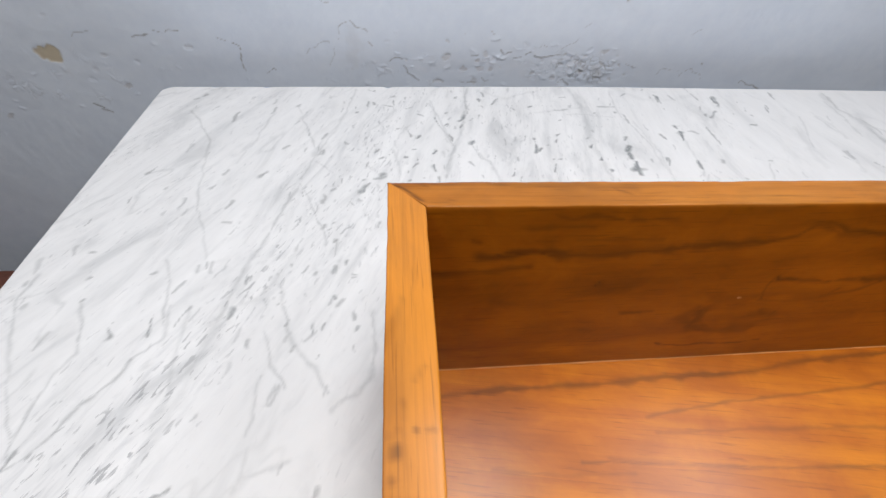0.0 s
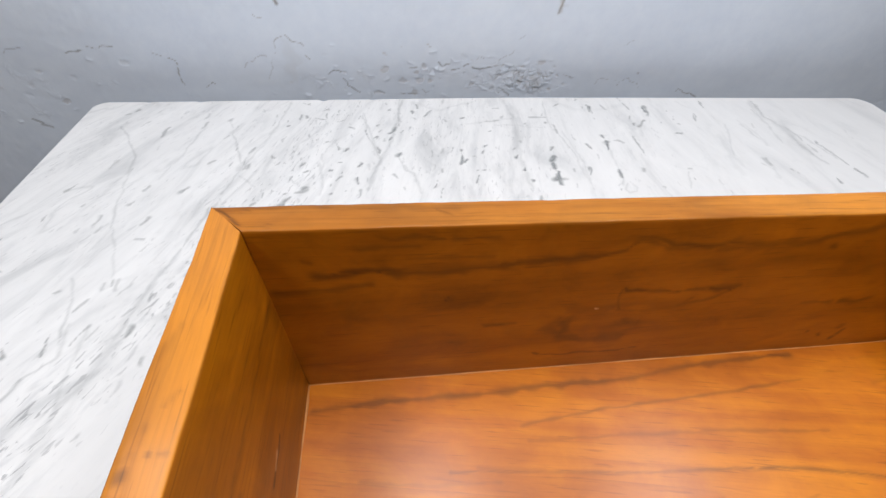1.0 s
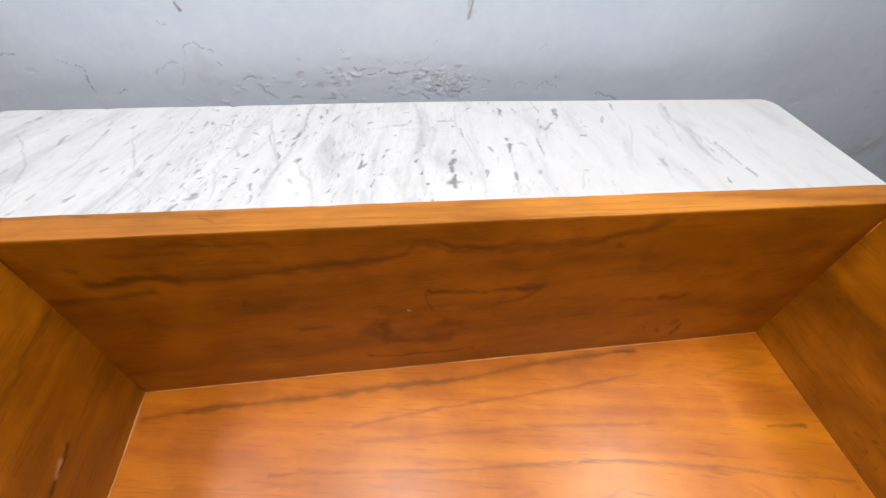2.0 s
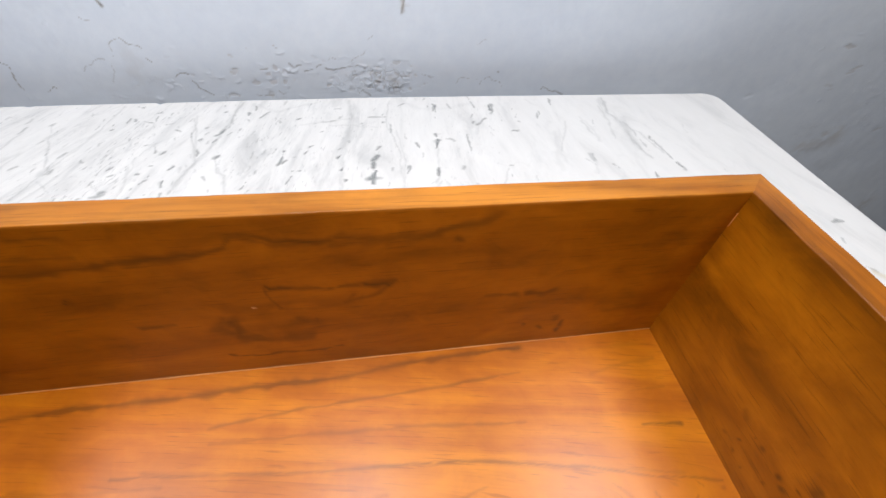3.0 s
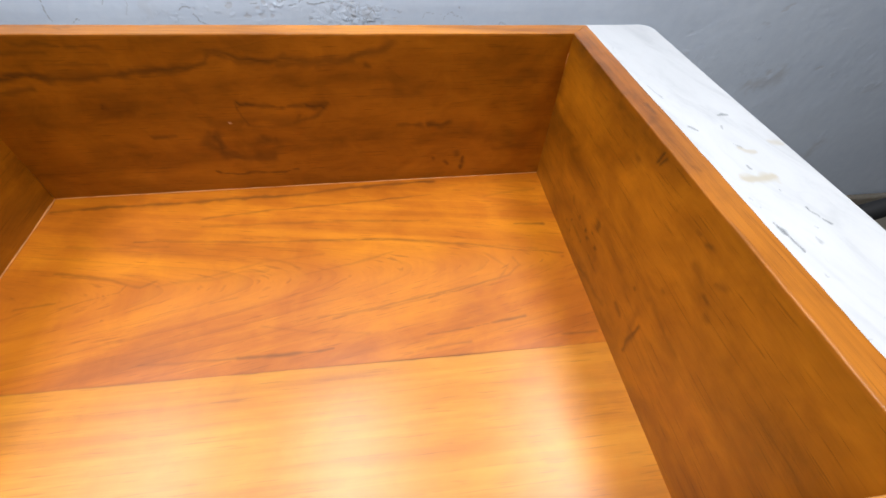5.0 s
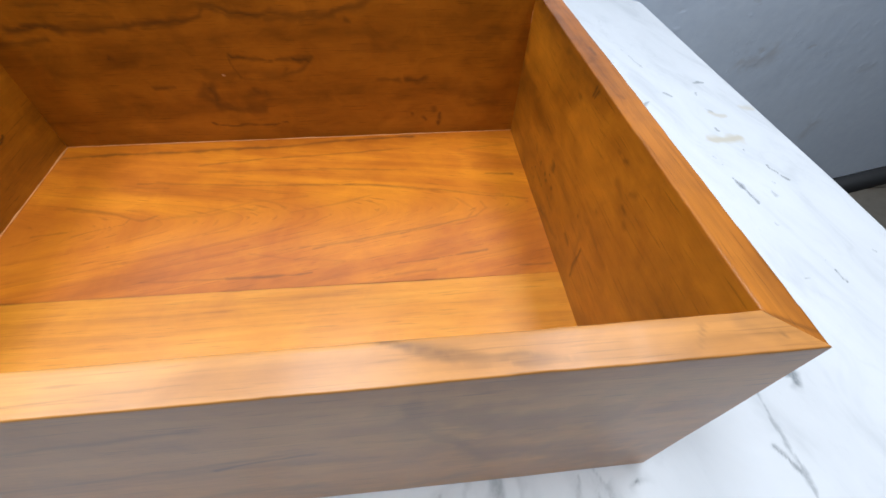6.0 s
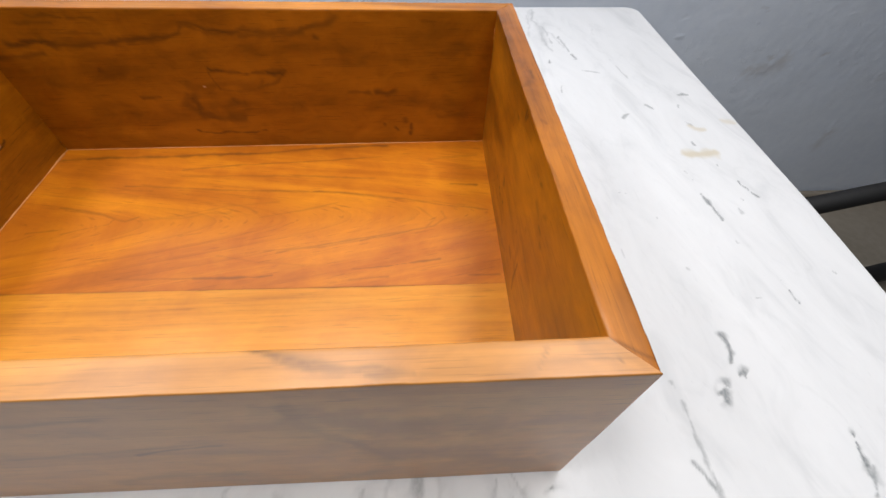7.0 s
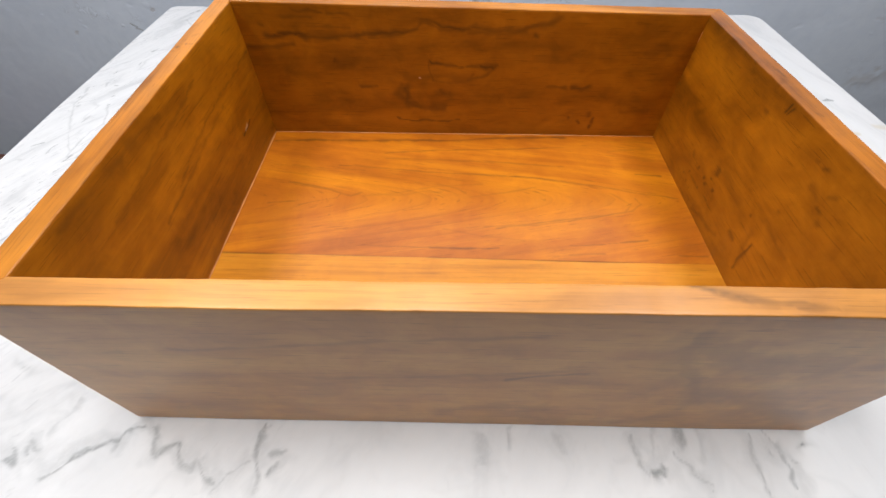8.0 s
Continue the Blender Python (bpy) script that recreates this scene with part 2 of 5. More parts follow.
def marble():
    m = Nodes("white_marble")
    p = m.coords()
    bed = m.attribute("bed", True)  # across and along the stone's bedding
    soft = m.noise(m.scaled(bed, (30, 9, 1)), 1, 4, 0.62, 0.7)
    fine = m.noise(m.scaled(bed, (150, 40, 1)), 1, 4, 0.62, 0.6)
    grain = m.noise(m.scaled(p, (420, 300, 300)), 1, 2, 0.5)
    belt = m.attribute("belt")
    colour = m.ramp(soft, [(0.30, (0.55, 0.558, 0.566)), (0.46, (0.71, 0.713, 0.717)), (0.66, (0.775, 0.777, 0.78))])
    colour = m.mix(m.math("ADD", 0.36, m.math("MULTIPLY", belt, 1.6), clamp=True), (0.765, 0.768, 0.772), colour)
    colour = m.mix(m.math("MULTIPLY", belt, m.math("MULTIPLY", m.math("SUBTRACT", 0.52, fine, clamp=True), 2.3), clamp=True), colour, (0.46, 0.47, 0.49))
    # small broken flecks
    chips = m.noise(m.scaled(bed, (330, 95, 1), (4, 9, 0)), 1, 2, 0.5, 0.5)
    chips = m.ramp(m.math("ADD", chips, m.math("MULTIPLY", belt, 0.09)), [(0.665, (0, 0, 0)), (0.735, (1, 1, 1))])
    colour = m.mix(m.math("MULTIPLY", chips, m.math("MULTIPLY", belt, 0.60), clamp=True), colour, (0.25, 0.26, 0.275))
    ragged = m.ramp(m.noise(m.scaled(bed, (620, 260, 1), (7, 3, 0)), 1, 3, 0.6), [(0.32, (0.62, 0.62, 0.62)), (0.54, (1, 1, 1))])
    vein = m.math("MULTIPLY", m.attribute("vein"), ragged, clamp=True)
    colour = m.mix(vein, colour, (0.205, 0.22, 0.225))
    colour = m.mix(m.math("MULTIPLY", m.attribute("stain"), 0.9), colour, (0.60, 0.525, 0.38))
    m.bump(m.math("ADD", m.math("MULTIPLY", grain, 0.3), soft), 0.04, 0.0006)
    return m.finish(Base_Color=colour, Roughness=m.math("ADD", 0.32, m.math("MULTIPLY", grain, 0.12)))


MARBLE = marble()


def plaster(name, colour_a, colour_b, attributes):
    m = Nodes(name)
    p = m.coords()
    big = m.noise(m.scaled(p, (3.5, 3.5, 3.5)), 1, 4, 0.6)
    small = m.noise(m.scaled(p, (55, 55, 55)), 1, 4, 0.6)
    colour = m.ramp(m.math("ADD", m.math("MULTIPLY", big, 0.6), m.math("MULTIPLY", small, 0.4)), [(0.35, colour_a), (0.62, colour_b)])
    if attributes:
        colour = m.mix(m.attribute("bare"), colour, (0.60, 0.53, 0.41))
        colour = m.mix(m.math("MULTIPLY", m.attribute("crack"), 0.95), colour, (0.20, 0.195, 0.19))
        colour = m.mix(m.math("MULTIPLY", m.attribute("rust"), 0.6), colour, (0.30, 0.22, 0.13))
    height = m.math("ADD", big, m.math("MULTIPLY", small, 0.5))
    if attributes:
        # fine net of lifted paint edges
        n = m.tree.nodes.new("ShaderNodeTexVoronoi")
        n.feature = "DISTANCE_TO_EDGE"
        n.inputs["Scale"].default_value = 85
        shove = m.tree.nodes.new("ShaderNodeTexNoise")
        shove.inputs["Scale"].default_value, shove.inputs["Detail"].default_value = 45, 4
        m.link(p, shove.inputs["Vector"])
        warped = m.tree.nodes.new("ShaderNodeVectorMath")
        warped.operation = "MULTIPLY_ADD"
        m.link(shove.outputs["Color"], warped.inputs[0])
        warped.inputs[1].default_value = (0.03, 0.03, 0.03)
        m.link(p, warped.inputs[2])
        m.link(warped.outputs[0], n.inputs["Vector"])
        edge = m.ramp(n.outputs["Distance"], [(0.0, (1, 1, 1)), (0.09, (0, 0, 0))])
        gate = m.ramp(m.math("ADD", m.noise(m.scaled(p, (30, 30, 30), (3, 1, 2)), 1, 3, 0.6), m.math("MULTIPLY", m.attribute("flake"), 0.30)), [(0.66, (0, 0, 0)), (0.78, (1, 1, 1))])
        flakes = m.math("MULTIPLY", edge, gate)
        colour = m.mix(m.math("MULTIPLY", flakes, m.math("MULTIPLY", m.attribute("flake"), 0.55)), colour, (0.20, 0.195, 0.19))
        height = m.math("ADD", height, m.math("MULTIPLY", m.math("MULTIPLY", gate, m.ramp(n.outputs["Distance"], [(0.0, (0, 0, 0)), (0.25, (1, 1, 1))])), 0.7))
    m.bump(height, 0.22 if attributes else 0.18, 0.003)
    return m.finish(Base_Color=colour, Roughness=m.math("ADD", 0.42, m.math("MULTIPLY", small, 0.2)))


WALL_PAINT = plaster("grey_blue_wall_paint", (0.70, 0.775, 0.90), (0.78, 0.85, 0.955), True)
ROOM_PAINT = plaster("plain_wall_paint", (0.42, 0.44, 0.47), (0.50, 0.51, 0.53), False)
CEILING_PAINT = plaster("white_ceiling_paint", (0.66, 0.66, 0.65), (0.74, 0.74, 0.73), False)
CEMENT = plaster("beige_cement", (0.24, 0.21, 0.165), (0.33, 0.29, 0.235), False)


def simple(name, colour, rough, metal=0.0, vary=0.25, size=60.0, bump=0.1):
    m = Nodes(name)
    n = m.noise(m.scaled(m.coords(), (size, size, size)), 1, 4, 0.6)
    low = tuple(c * (1 - vary) for c in colour)
    high = tuple(min(1, c * (1 + vary)) for c in colour)
    m.bump(n, bump, 0.001)
    return m.finish(Base_Color=m.ramp(n, [(0.3, low), (0.7, high)]), Roughness=m.math("ADD", rough - 0.08, m.math("MULTIPLY", n, 0.16)), Metallic=metal)


BLACK_STEEL = simple("black_painted_steel", (0.004, 0.004, 0.0045), 0.7)
RED_WOOD = simple("reddish_brown_wood", (0.15, 0.055, 0.035), 0.45)
TABLE_WOOD = simple("dark_table_wood", (0.16, 0.075, 0.03), 0.5)
FILLER = simple("pale_wood_filler", (0.55, 0.25, 0.075), 0.5)
LAMP_METAL = simple("white_lamp_enamel", (0.75, 0.75, 0.74), 0.4)


# ---- the room ----
def stretch(edges, steps):
    """Grid lines: from each edge to the next in steps of that length."""
    out = []
    for a, b, step in zip(edges, edges[1:], steps):
        out += list(np.linspace(a, b, max(1, round((b - a) / step)), endpoint=False))
    return np.array(out + [edges[-1]])


CRACKS = [
    (0.0009, 0.36, [(-0.3820, 0.5530), (-0.3690, 0.5540), (-0.3560, 0.5550)]),
    (0.0009, 0.56, [(-0.3140, 0.5510), (-0.3080, 0.5540), (-0.2930, 0.5550)]),
    (0.0009, 0.6, [(-0.2840, 0.5580), (-0.2690, 0.5590), (-0.2560, 0.5580)]),
    (0.0009, 0.48, [(-0.2150, 0.5520), (-0.2090, 0.5490), (-0.2000, 0.5470)]),
    (0.00108, 0.72, [(-0.2000, 0.5460), (-0.1950, 0.5420), (-0.1880, 0.5390)]),
    (0.00108, 0.72, [(-0.1880, 0.5390), (-0.1920, 0.5270), (-0.1940, 0.5160), (-0.1910, 0.5110)]),
    (0.00108, 0.64, [(-0.1650, 0.5090), (-0.1600, 0.5110), (-0.1560, 0.5090)]),
    (0.0009, 0.36, [(-0.1120, 0.5340), (-0.0960, 0.5430), (-0.0920, 0.5480), (-0.0830, 0.5450)]),
    (0.00072, 0.28, [(-0.0660, 0.5640), (-0.0780, 0.5360), (-0.0840, 0.5150)]),
    (0.00099, 0.56, [(-0.0660, 0.5640), (-0.0620, 0.5690), (-0.0550, 0.5710), (-0.0460, 0.5650), (-0.0350, 0.5600)]),
]
CRACKS_TOO = [
    (0.00099, 0.72, [(-0.0350, 0.5510), (-0.0320, 0.5460), (-0.0280, 0.5410)]),
    (0.00099, 0.72, [(-0.0110, 0.5230), (-0.0000, 0.5270), (0.0070, 0.5270)]),
    (0.00099, 0.72, [(0.0080, 0.5200), (0.0140, 0.5110), (0.0210, 0.5050), (0.0300, 0.4970)]),
    (0.0009, 0.4, [(-0.0840, 0.5970), (-0.0800, 0.5930), (-0.0750, 0.5890)]),
]
CRACKS_RIGHT = [
    (0.00108, 0.6, [(0.1350, 0.5370), (0.1420, 0.5330), (0.1520, 0.5330)]),
    (0.00108, 0.68, [(0.1550, 0.5280), (0.1660, 0.5270)]),
    (0.00108, 0.64, [(0.1680, 0.5310), (0.1750, 0.5350)]),
    (0.00117, 0.72, [(0.1830, 0.5310), (0.2020, 0.5300), (0.2150, 0.5320)]),
    (0.00108, 0.64, [(0.2310, 0.5280), (0.2400, 0.5310)]),
    (0.0009, 0.48, [(0.1840, 0.5420), (0.1890, 0.5460), (0.1960, 0.5440)]),
    (0.00099, 0.48, [(0.2160, 0.5420), (0.2250, 0.5480), (0.2350, 0.5520)]),
    (0.00108, 0.56, [(0.1140, 0.5010), (0.1190, 0.4950), (0.1240, 0.4970)]),
    (0.00108, 0.64, [(0.2240, 0.4950), (0.2300, 0.4990), (0.2380, 0.4890)]),
    (0.00108, 0.48, [(0.0850, 0.4950), (0.1050, 0.4930)]),
    (0.0009, 0.48, [(0.3960, 0.5040), (0.4000, 0.5090), (0.4090, 0.5110), (0.4220, 0.5060), (0.4300, 0.5000)]),
    (0.0009, 0.32, [(0.3580, 0.5040), (0.3620, 0.5120), (0.3730, 0.5140), (0.3920, 0.5140)]),
]
CRACKS_RIGHT_TOO = [
    (0.00126, 0.8, [(0.4870, 0.4940), (0.4900, 0.4970), (0.5050, 0.4940), (0.5250, 0.4860)]),
    (0.0009, 0.32, [(0.3820, 0.5620), (0.3980, 0.5640)]),
    (0.00099, 0.48, [(0.3100, 0.5180), (0.3150, 0.5160), (0.3240, 0.5160)]),
    (0.0009, 0.4, [(0.2390, 0.5640), (0.2460, 0.5700)]),
    (0.00126, 0.64, [(0.4200, 0.5210), (0.4210, 0.5200)]),
    (0.00126, 0.64, [(0.1250, 0.5570), (0.1260, 0.5570)]),
    (0.00099, 0.56, [(0.0970, 0.5300), (0.1070, 0.5330)]),
]
WALL_MARKS = [
    (0.0018, 0.7, [(0.2890, 0.6300), (0.2880, 0.6150), (0.2850, 0.5990)]),
    (0.0022, 0.9, [(-0.0590, 0.6147), (-0.0550, 0.6067)]),
    (0.0014, 0.8, [(-0.4023, 0.4650), (-0.3917, 0.4590)]),
    (0.0014, 0.6, [(-0.3953, 0.4573), (-0.3840, 0.4517)]),
]
# lifted edges of paint low down beside the table
RIDGES = [
    (0.0018, 0.9, [(0.8460, 0.4370), (0.8610, 0.4420)]),
    (0.002, 0.8, [(1.0220, 0.3670), (1.0580, 0.3700), (1.0700, 0.3810)]),
    (0.002, 0.8, [(1.3090, 0.3560), (1.3300, 0.3590), (1.3370, 0.3690)]),
    (0.0024, 0.7, [(1.3050, 0.2160), (1.3030, 0.2420)]),
    (0.002, 0.5, [(0.9190, 0.4230), (0.9180, 0.4390)]),
    (0.0026, 0.4, [(1.2210, 0.4020), (1.2240, 0.4490)]),
    (0.0022, 0.4, [(1.2650, 0.4080), (1.2720, 0.4520)]),
    (0.002, 0.5, [(1.3160, 0.3080), (1.3240, 0.3280)]),
    (0.002, 0.35, [(1.1160, 0.3980), (1.1580, 0.4110)]),
]
RUST = [
    (0.016, 0.62, [(1.0220, 0.3670), (1.0790, 0.3730), (1.0820, 0.3910)]),
    (0.014, 0.5, [(1.3010, 0.1790), (1.3080, 0.2180)]),
    (0.012, 0.25, [(1.3150, 0.3480), (1.3410, 0.3550)]),
    (0.004, 0.8, [(0.285, 0.630), (0.286, 0.602)]),
    (0.016, 0.2, [(-0.052, 0.550), (-0.054, 0.519)]),
    (0.006, 0.45, [(0.268, 0.515), (0.276, 0.503)]),
]


def back_wall():
    """The wall behind the table: uneven, blistered plaster with hairline cracks and flaked patches."""
    xs = stretch((ROOM[0], -0.95, -0.56, 0.62, 1.75, ROOM[1]), (0.12, 0.005, 0.0015, 0.004, 0.12))
    zs = stretch((0.0, 0.2, 0.45, 0.635, 0.8, ROOM[3]), (0.012, 0.004, 0.0015, 0.01, 0.12))
    u, v = (a.ravel() for a in np.meshgrid(xs, zs, indexing="ij"))
    relief = 0.0010 * cloud(u, v, 0.16, 11, 2) + 0.0002 * cloud(u, v, 0.009, 17, 2) * np.clip(cloud(u, v, 0.10, 19, 2) + 0.2, 0, 1) + 0.00025 * cloud(u, v, 0.028, 21, 3)
    # flaking: ragged islands of lifted paint, thickest round two places
    peel = cloud(u, v, 0.016, 41, 3)
    where = 1.15 * np.exp(-((u - 0.262) / 0.035) ** 2 - ((v - 0.513) / 0.022) ** 2)
    where += 0.45 * np.exp(-((u - 0.15) / 0.12) ** 2 - ((v - 0.515) / 0.022) ** 2)
    where += 0.18 * np.exp(-((u + 0.05) / 0.5) ** 2 - ((v - 0.50) / 0.05) ** 2)
    where += 0.35 * np.exp(-((u + 0.45) / 0.10) ** 2 - ((v - 0.48) / 0.06) ** 2)
    where += 0.30 * np.exp(-((u - 1.05) / 0.30) ** 2 - ((v - 0.40) / 0.12) ** 2)
    lifted = np.clip((peel + where - 0.95) * 4, 0, 1)
    relief += 0.00045 * lifted * np.clip((where - 0.55) * 2.5, 0.12, 1)
    # small loose chips of paint that stand off the wall, and places where one has come away
    rng = random.Random(77)
    chipped = np.zeros_like(u)
    for count, (cx, wx), (cz, wz), largest in ((60, (0.16, 0.085), (0.523, 0.018), 0.0065), (26, (0.262, 0.022), (0.513, 0.012), 0.006), (26, (-0.42, 0.09), (0.50, 0.035), 0.008), (18, (0.0, 0.20), (0.52, 0.03), 0.006), (16, (1.05, 0.2), (0.40, 0.08), 0.012)):
        for _ in range(count):
            x, z, size = rng.gauss(cx, wx), rng.gauss(cz, wz), rng.uniform(0.35, 1.0) * largest
            near = (np.abs(u - x) < size * 2) & (np.abs(v - z) < size * 2)
            pu, pv = u[near] - x, v[near] - z
            turn = rng.uniform(-0.6, 0.6)
            du, dv = pu * math.cos(turn) + pv * math.sin(turn), (pv * math.cos(turn) - pu * math.sin(turn)) * rng.uniform(1.2, 2.6)
            shape = np.clip((1 + 0.45 * cloud(pu + x, pv + z, 0.004, rng.randrange(900), 2) - np.hypot(du, dv) / size) * 5, 0, 1)
            out = rng.random() < 0.6
            # a chip curls away at its lower edge
            relief[near] += shape * (0.0006 * np.clip(0.5 - dv / size, 0.1, 1.2) if out else -0.0004)
            chipped[near] = np.maximum(chipped[near], 0 if out else shape * rng.uniform(0, 0.5))
    cracks = CRACKS + CRACKS_TOO + CRACKS_RIGHT + CRACKS_RIGHT_TOO
    crack = strokes(u, v, cracks, 61, 0.003, 0.3) + strokes(u, v, WALL_MARKS, 71, 0.001)
    edge = np.clip(1 - np.abs(peel + where - 1.0) * 14, 0, 1) * np.clip((where - 0.45) * 2.2, 0, 1)
    crack = np.minimum(crack + 0.40 * edge * (lattice(u * 90, v * 90, 8) > 0.55), 1)
    # paint curls up on one side of each crack
    relief += 0.0005 * strokes(u, v - 0.0016, cracks, 61, 0.003, 0.3) - 0.0003 * np.clip(crack, 0, 1)
    relief += 0.0014 * strokes(u, v, RIDGES, 121, 0.004, 0.6)
    hole = np.hypot((u + 0.418) / 0.015, (v - 0.530) / 0.010) + 0.30 * cloud(u, v, 0.010, 81, 2)
    bare = np.clip((1.0 - hole) * 5, 0, 1)
    relief -= 0.0006 * bare
    # brushed ridges where the plaster was trowelled
    relief += 0.00009 * np.clip(cloud(u * 0.55 + v * 0.9, (v * 0.55 - u * 0.9) * 6, 0.10, 91, 2), 0, 1) * np.clip((u - 0.8) * 4, 0, 1)
    rust = np.maximum(0.6 * strokes(u, v, RUST, 101, 0.004, 0.4, True), chipped)
    flat = np.clip((ROOM[3] - v) * 4, 0, 1) * np.clip((u - ROOM[0]) * 4, 0, 1) * np.clip((ROOM[1] - u) * 4, 0, 1)
    verts = np.stack([u, WALL_Y - relief * flat, v], 1)
    nu, nv = len(xs), len(zs)
    faces = quads(nu, nv)
    # the wall's thickness
    first = len(verts)
    corner = [0, (nu - 1) * nv, (nu - 1) * nv + nv - 1, nv - 1]
    back = [(u[c], WALL_Y + 0.15, v[c]) for c in corner]
    sides = [[i * nv for i in range(nu)], [(nu - 1) * nv + j for j in range(nv)], [i * nv + nv - 1 for i in range(nu)][::-1], list(range(nv))[::-1]]
    faces.append([first, first + 1, first + 2, first + 3])
    for k, run in enumerate(sides):
        faces.append(run + [first + (k + 1) % 4, first + k])
    verts = np.vstack([verts, back])
    pad = np.zeros(4)
    me = mesh_of("wall_north", verts, faces, {"crack": np.append(crack, pad), "bare": np.append(bare, pad), "rust": np.append(rust, pad), "flake": np.append(np.clip(where, 0, 1), pad)})
    ob = part_of("wall_north", me, WALL_PAINT, None)
    return tagged(ob, "grey-blue painted plaster wall, cracked and flaking", "wall", kind="structure")


back_wall()


def plain(name, bm, material, label, category):
    return tagged(part(name, bm, material, None), label, category, kind="structure")


plain("floor", block(ROOM[0], ROOM[1], ROOM[2], WALL_Y + 0.15, -0.12, 0.0), CEMENT, "beige cement floor with dull stains", "floor")
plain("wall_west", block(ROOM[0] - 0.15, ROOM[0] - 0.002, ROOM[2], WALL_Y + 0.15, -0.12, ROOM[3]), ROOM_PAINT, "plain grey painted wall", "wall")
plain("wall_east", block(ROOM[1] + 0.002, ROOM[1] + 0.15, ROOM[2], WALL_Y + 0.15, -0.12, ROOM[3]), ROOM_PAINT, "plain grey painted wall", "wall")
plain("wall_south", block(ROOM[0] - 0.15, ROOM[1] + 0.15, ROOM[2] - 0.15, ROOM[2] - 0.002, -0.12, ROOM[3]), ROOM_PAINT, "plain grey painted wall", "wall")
plain("ceiling", block(ROOM[0] - 0.15, ROOM[1] + 0.15, ROOM[2] - 0.15, WALL_Y + 0.15, ROOM[3] + 0.002, ROOM[3] + 0.12), CEILING_PAINT, "plain white ceiling", "ceiling")


def skirting():
    bm = block(0.95, ROOM[1], WALL_Y - 0.022, WALL_Y - 0.004, 0.0, 0.035, 0.006)
    ob = part("baseboard", bm, CEMENT, None)
    return tagged(ob, "low rounded beige cement skirting", "baseboard", kind="structure")


skirting()


def ceiling_light(x, y):
    light = thing("ceiling_light", (x, y, ROOM[3]), "white fluorescent panel hung on two rods over the table", "ceiling light", "ceiling lights")
    part("batten", block(x - LAMP_WIDE / 2, x + LAMP_WIDE / 2, y - LAMP_LONG / 2, y + LAMP_LONG / 2, LAMP_Z - 0.015, LAMP_Z + 0.015, 0.004), LAMP_METAL, light)
    for dy in (-0.15, 0.15):
        part("hanger", rod((x, y + dy, LAMP_Z + 0.0155), (x, y + dy, ROOM[3] + 0.001), 0.005, 10), LAMP_METAL, light)
    return light


first_light = ceiling_light(*LAMP_SPOTS[0])
for lx, ly in LAMP_SPOTS[1:]:
    copy_thing(first_light, pose(lx, ly, ROOM[3]))


# ---- the marble table ----
VEINS_LEFT = [
    (0.00168, 0.31, [(-0.2070, 0.0990), (-0.2090, 0.1110), (-0.2100, 0.1300), (-0.2060, 0.1470), (-0.2000, 0.1600), (-0.2090, 0.1850), (-0.2170, 0.2010)]),
    (0.00126, 0.26, [(-0.2080, 0.1050), (-0.2230, 0.1280), (-0.2360, 0.1540), (-0.2490, 0.1760), (-0.2610, 0.2060), (-0.2580, 0.2260)]),
    (0.00136, 0.31, [(-0.2060, 0.0930), (-0.1970, 0.0990), (-0.1890, 0.1120), (-0.1830, 0.1270), (-0.1710, 0.1410), (-0.1620, 0.1570), (-0.1520, 0.1680), (-0.1540, 0.1950)]),
    (0.00126, 0.26, [(-0.1550, 0.1780), (-0.1610, 0.2050), (-0.1740, 0.2370)]),
    (0.00315, 0.18, [(-0.1480, 0.0770), (-0.1400, 0.0890), (-0.1370, 0.1080), (-0.1360, 0.1340), (-0.1240, 0.1530), (-0.1210, 0.1930), (-0.1120, 0.2340), (-0.1020, 0.2610)]),
    (0.00735, 0.11, [(-0.1370, 0.0980), (-0.1290, 0.1250), (-0.1210, 0.1660), (-0.1120, 0.2090)]),
    (0.00231, 0.18, [(-0.1360, 0.1340), (-0.1420, 0.1620), (-0.1420, 0.1880)]),
]
VEINS_LEFT_TOO = [
    (0.00126, 0.26, [(-0.0890, 0.1700), (-0.0790, 0.1460), (-0.0680, 0.1300)]),
    (0.00136, 0.26, [(-0.0870, 0.2110), (-0.0780, 0.1880), (-0.0710, 0.1670), (-0.0650, 0.1550), (-0.0540, 0.1430), (-0.0420, 0.1260)]),
    (0.00189, 0.21, [(-0.0820, 0.0950), (-0.0830, 0.0830), (-0.0850, 0.0740)]),
    (0.00147, 0.21, [(-0.0860, 0.1030), (-0.0840, 0.1110), (-0.0840, 0.1380)]),
    (0.00147, 0.23, [(-0.0840, 0.0820), (-0.0710, 0.0850), (-0.0600, 0.0890)]),
    (0.00252, 0.29, [(-0.0390, 0.1150), (-0.0310, 0.1220), (-0.0240, 0.1250), (-0.0160, 0.1340), (-0.0150, 0.1520), (-0.0170, 0.1820)]),
]
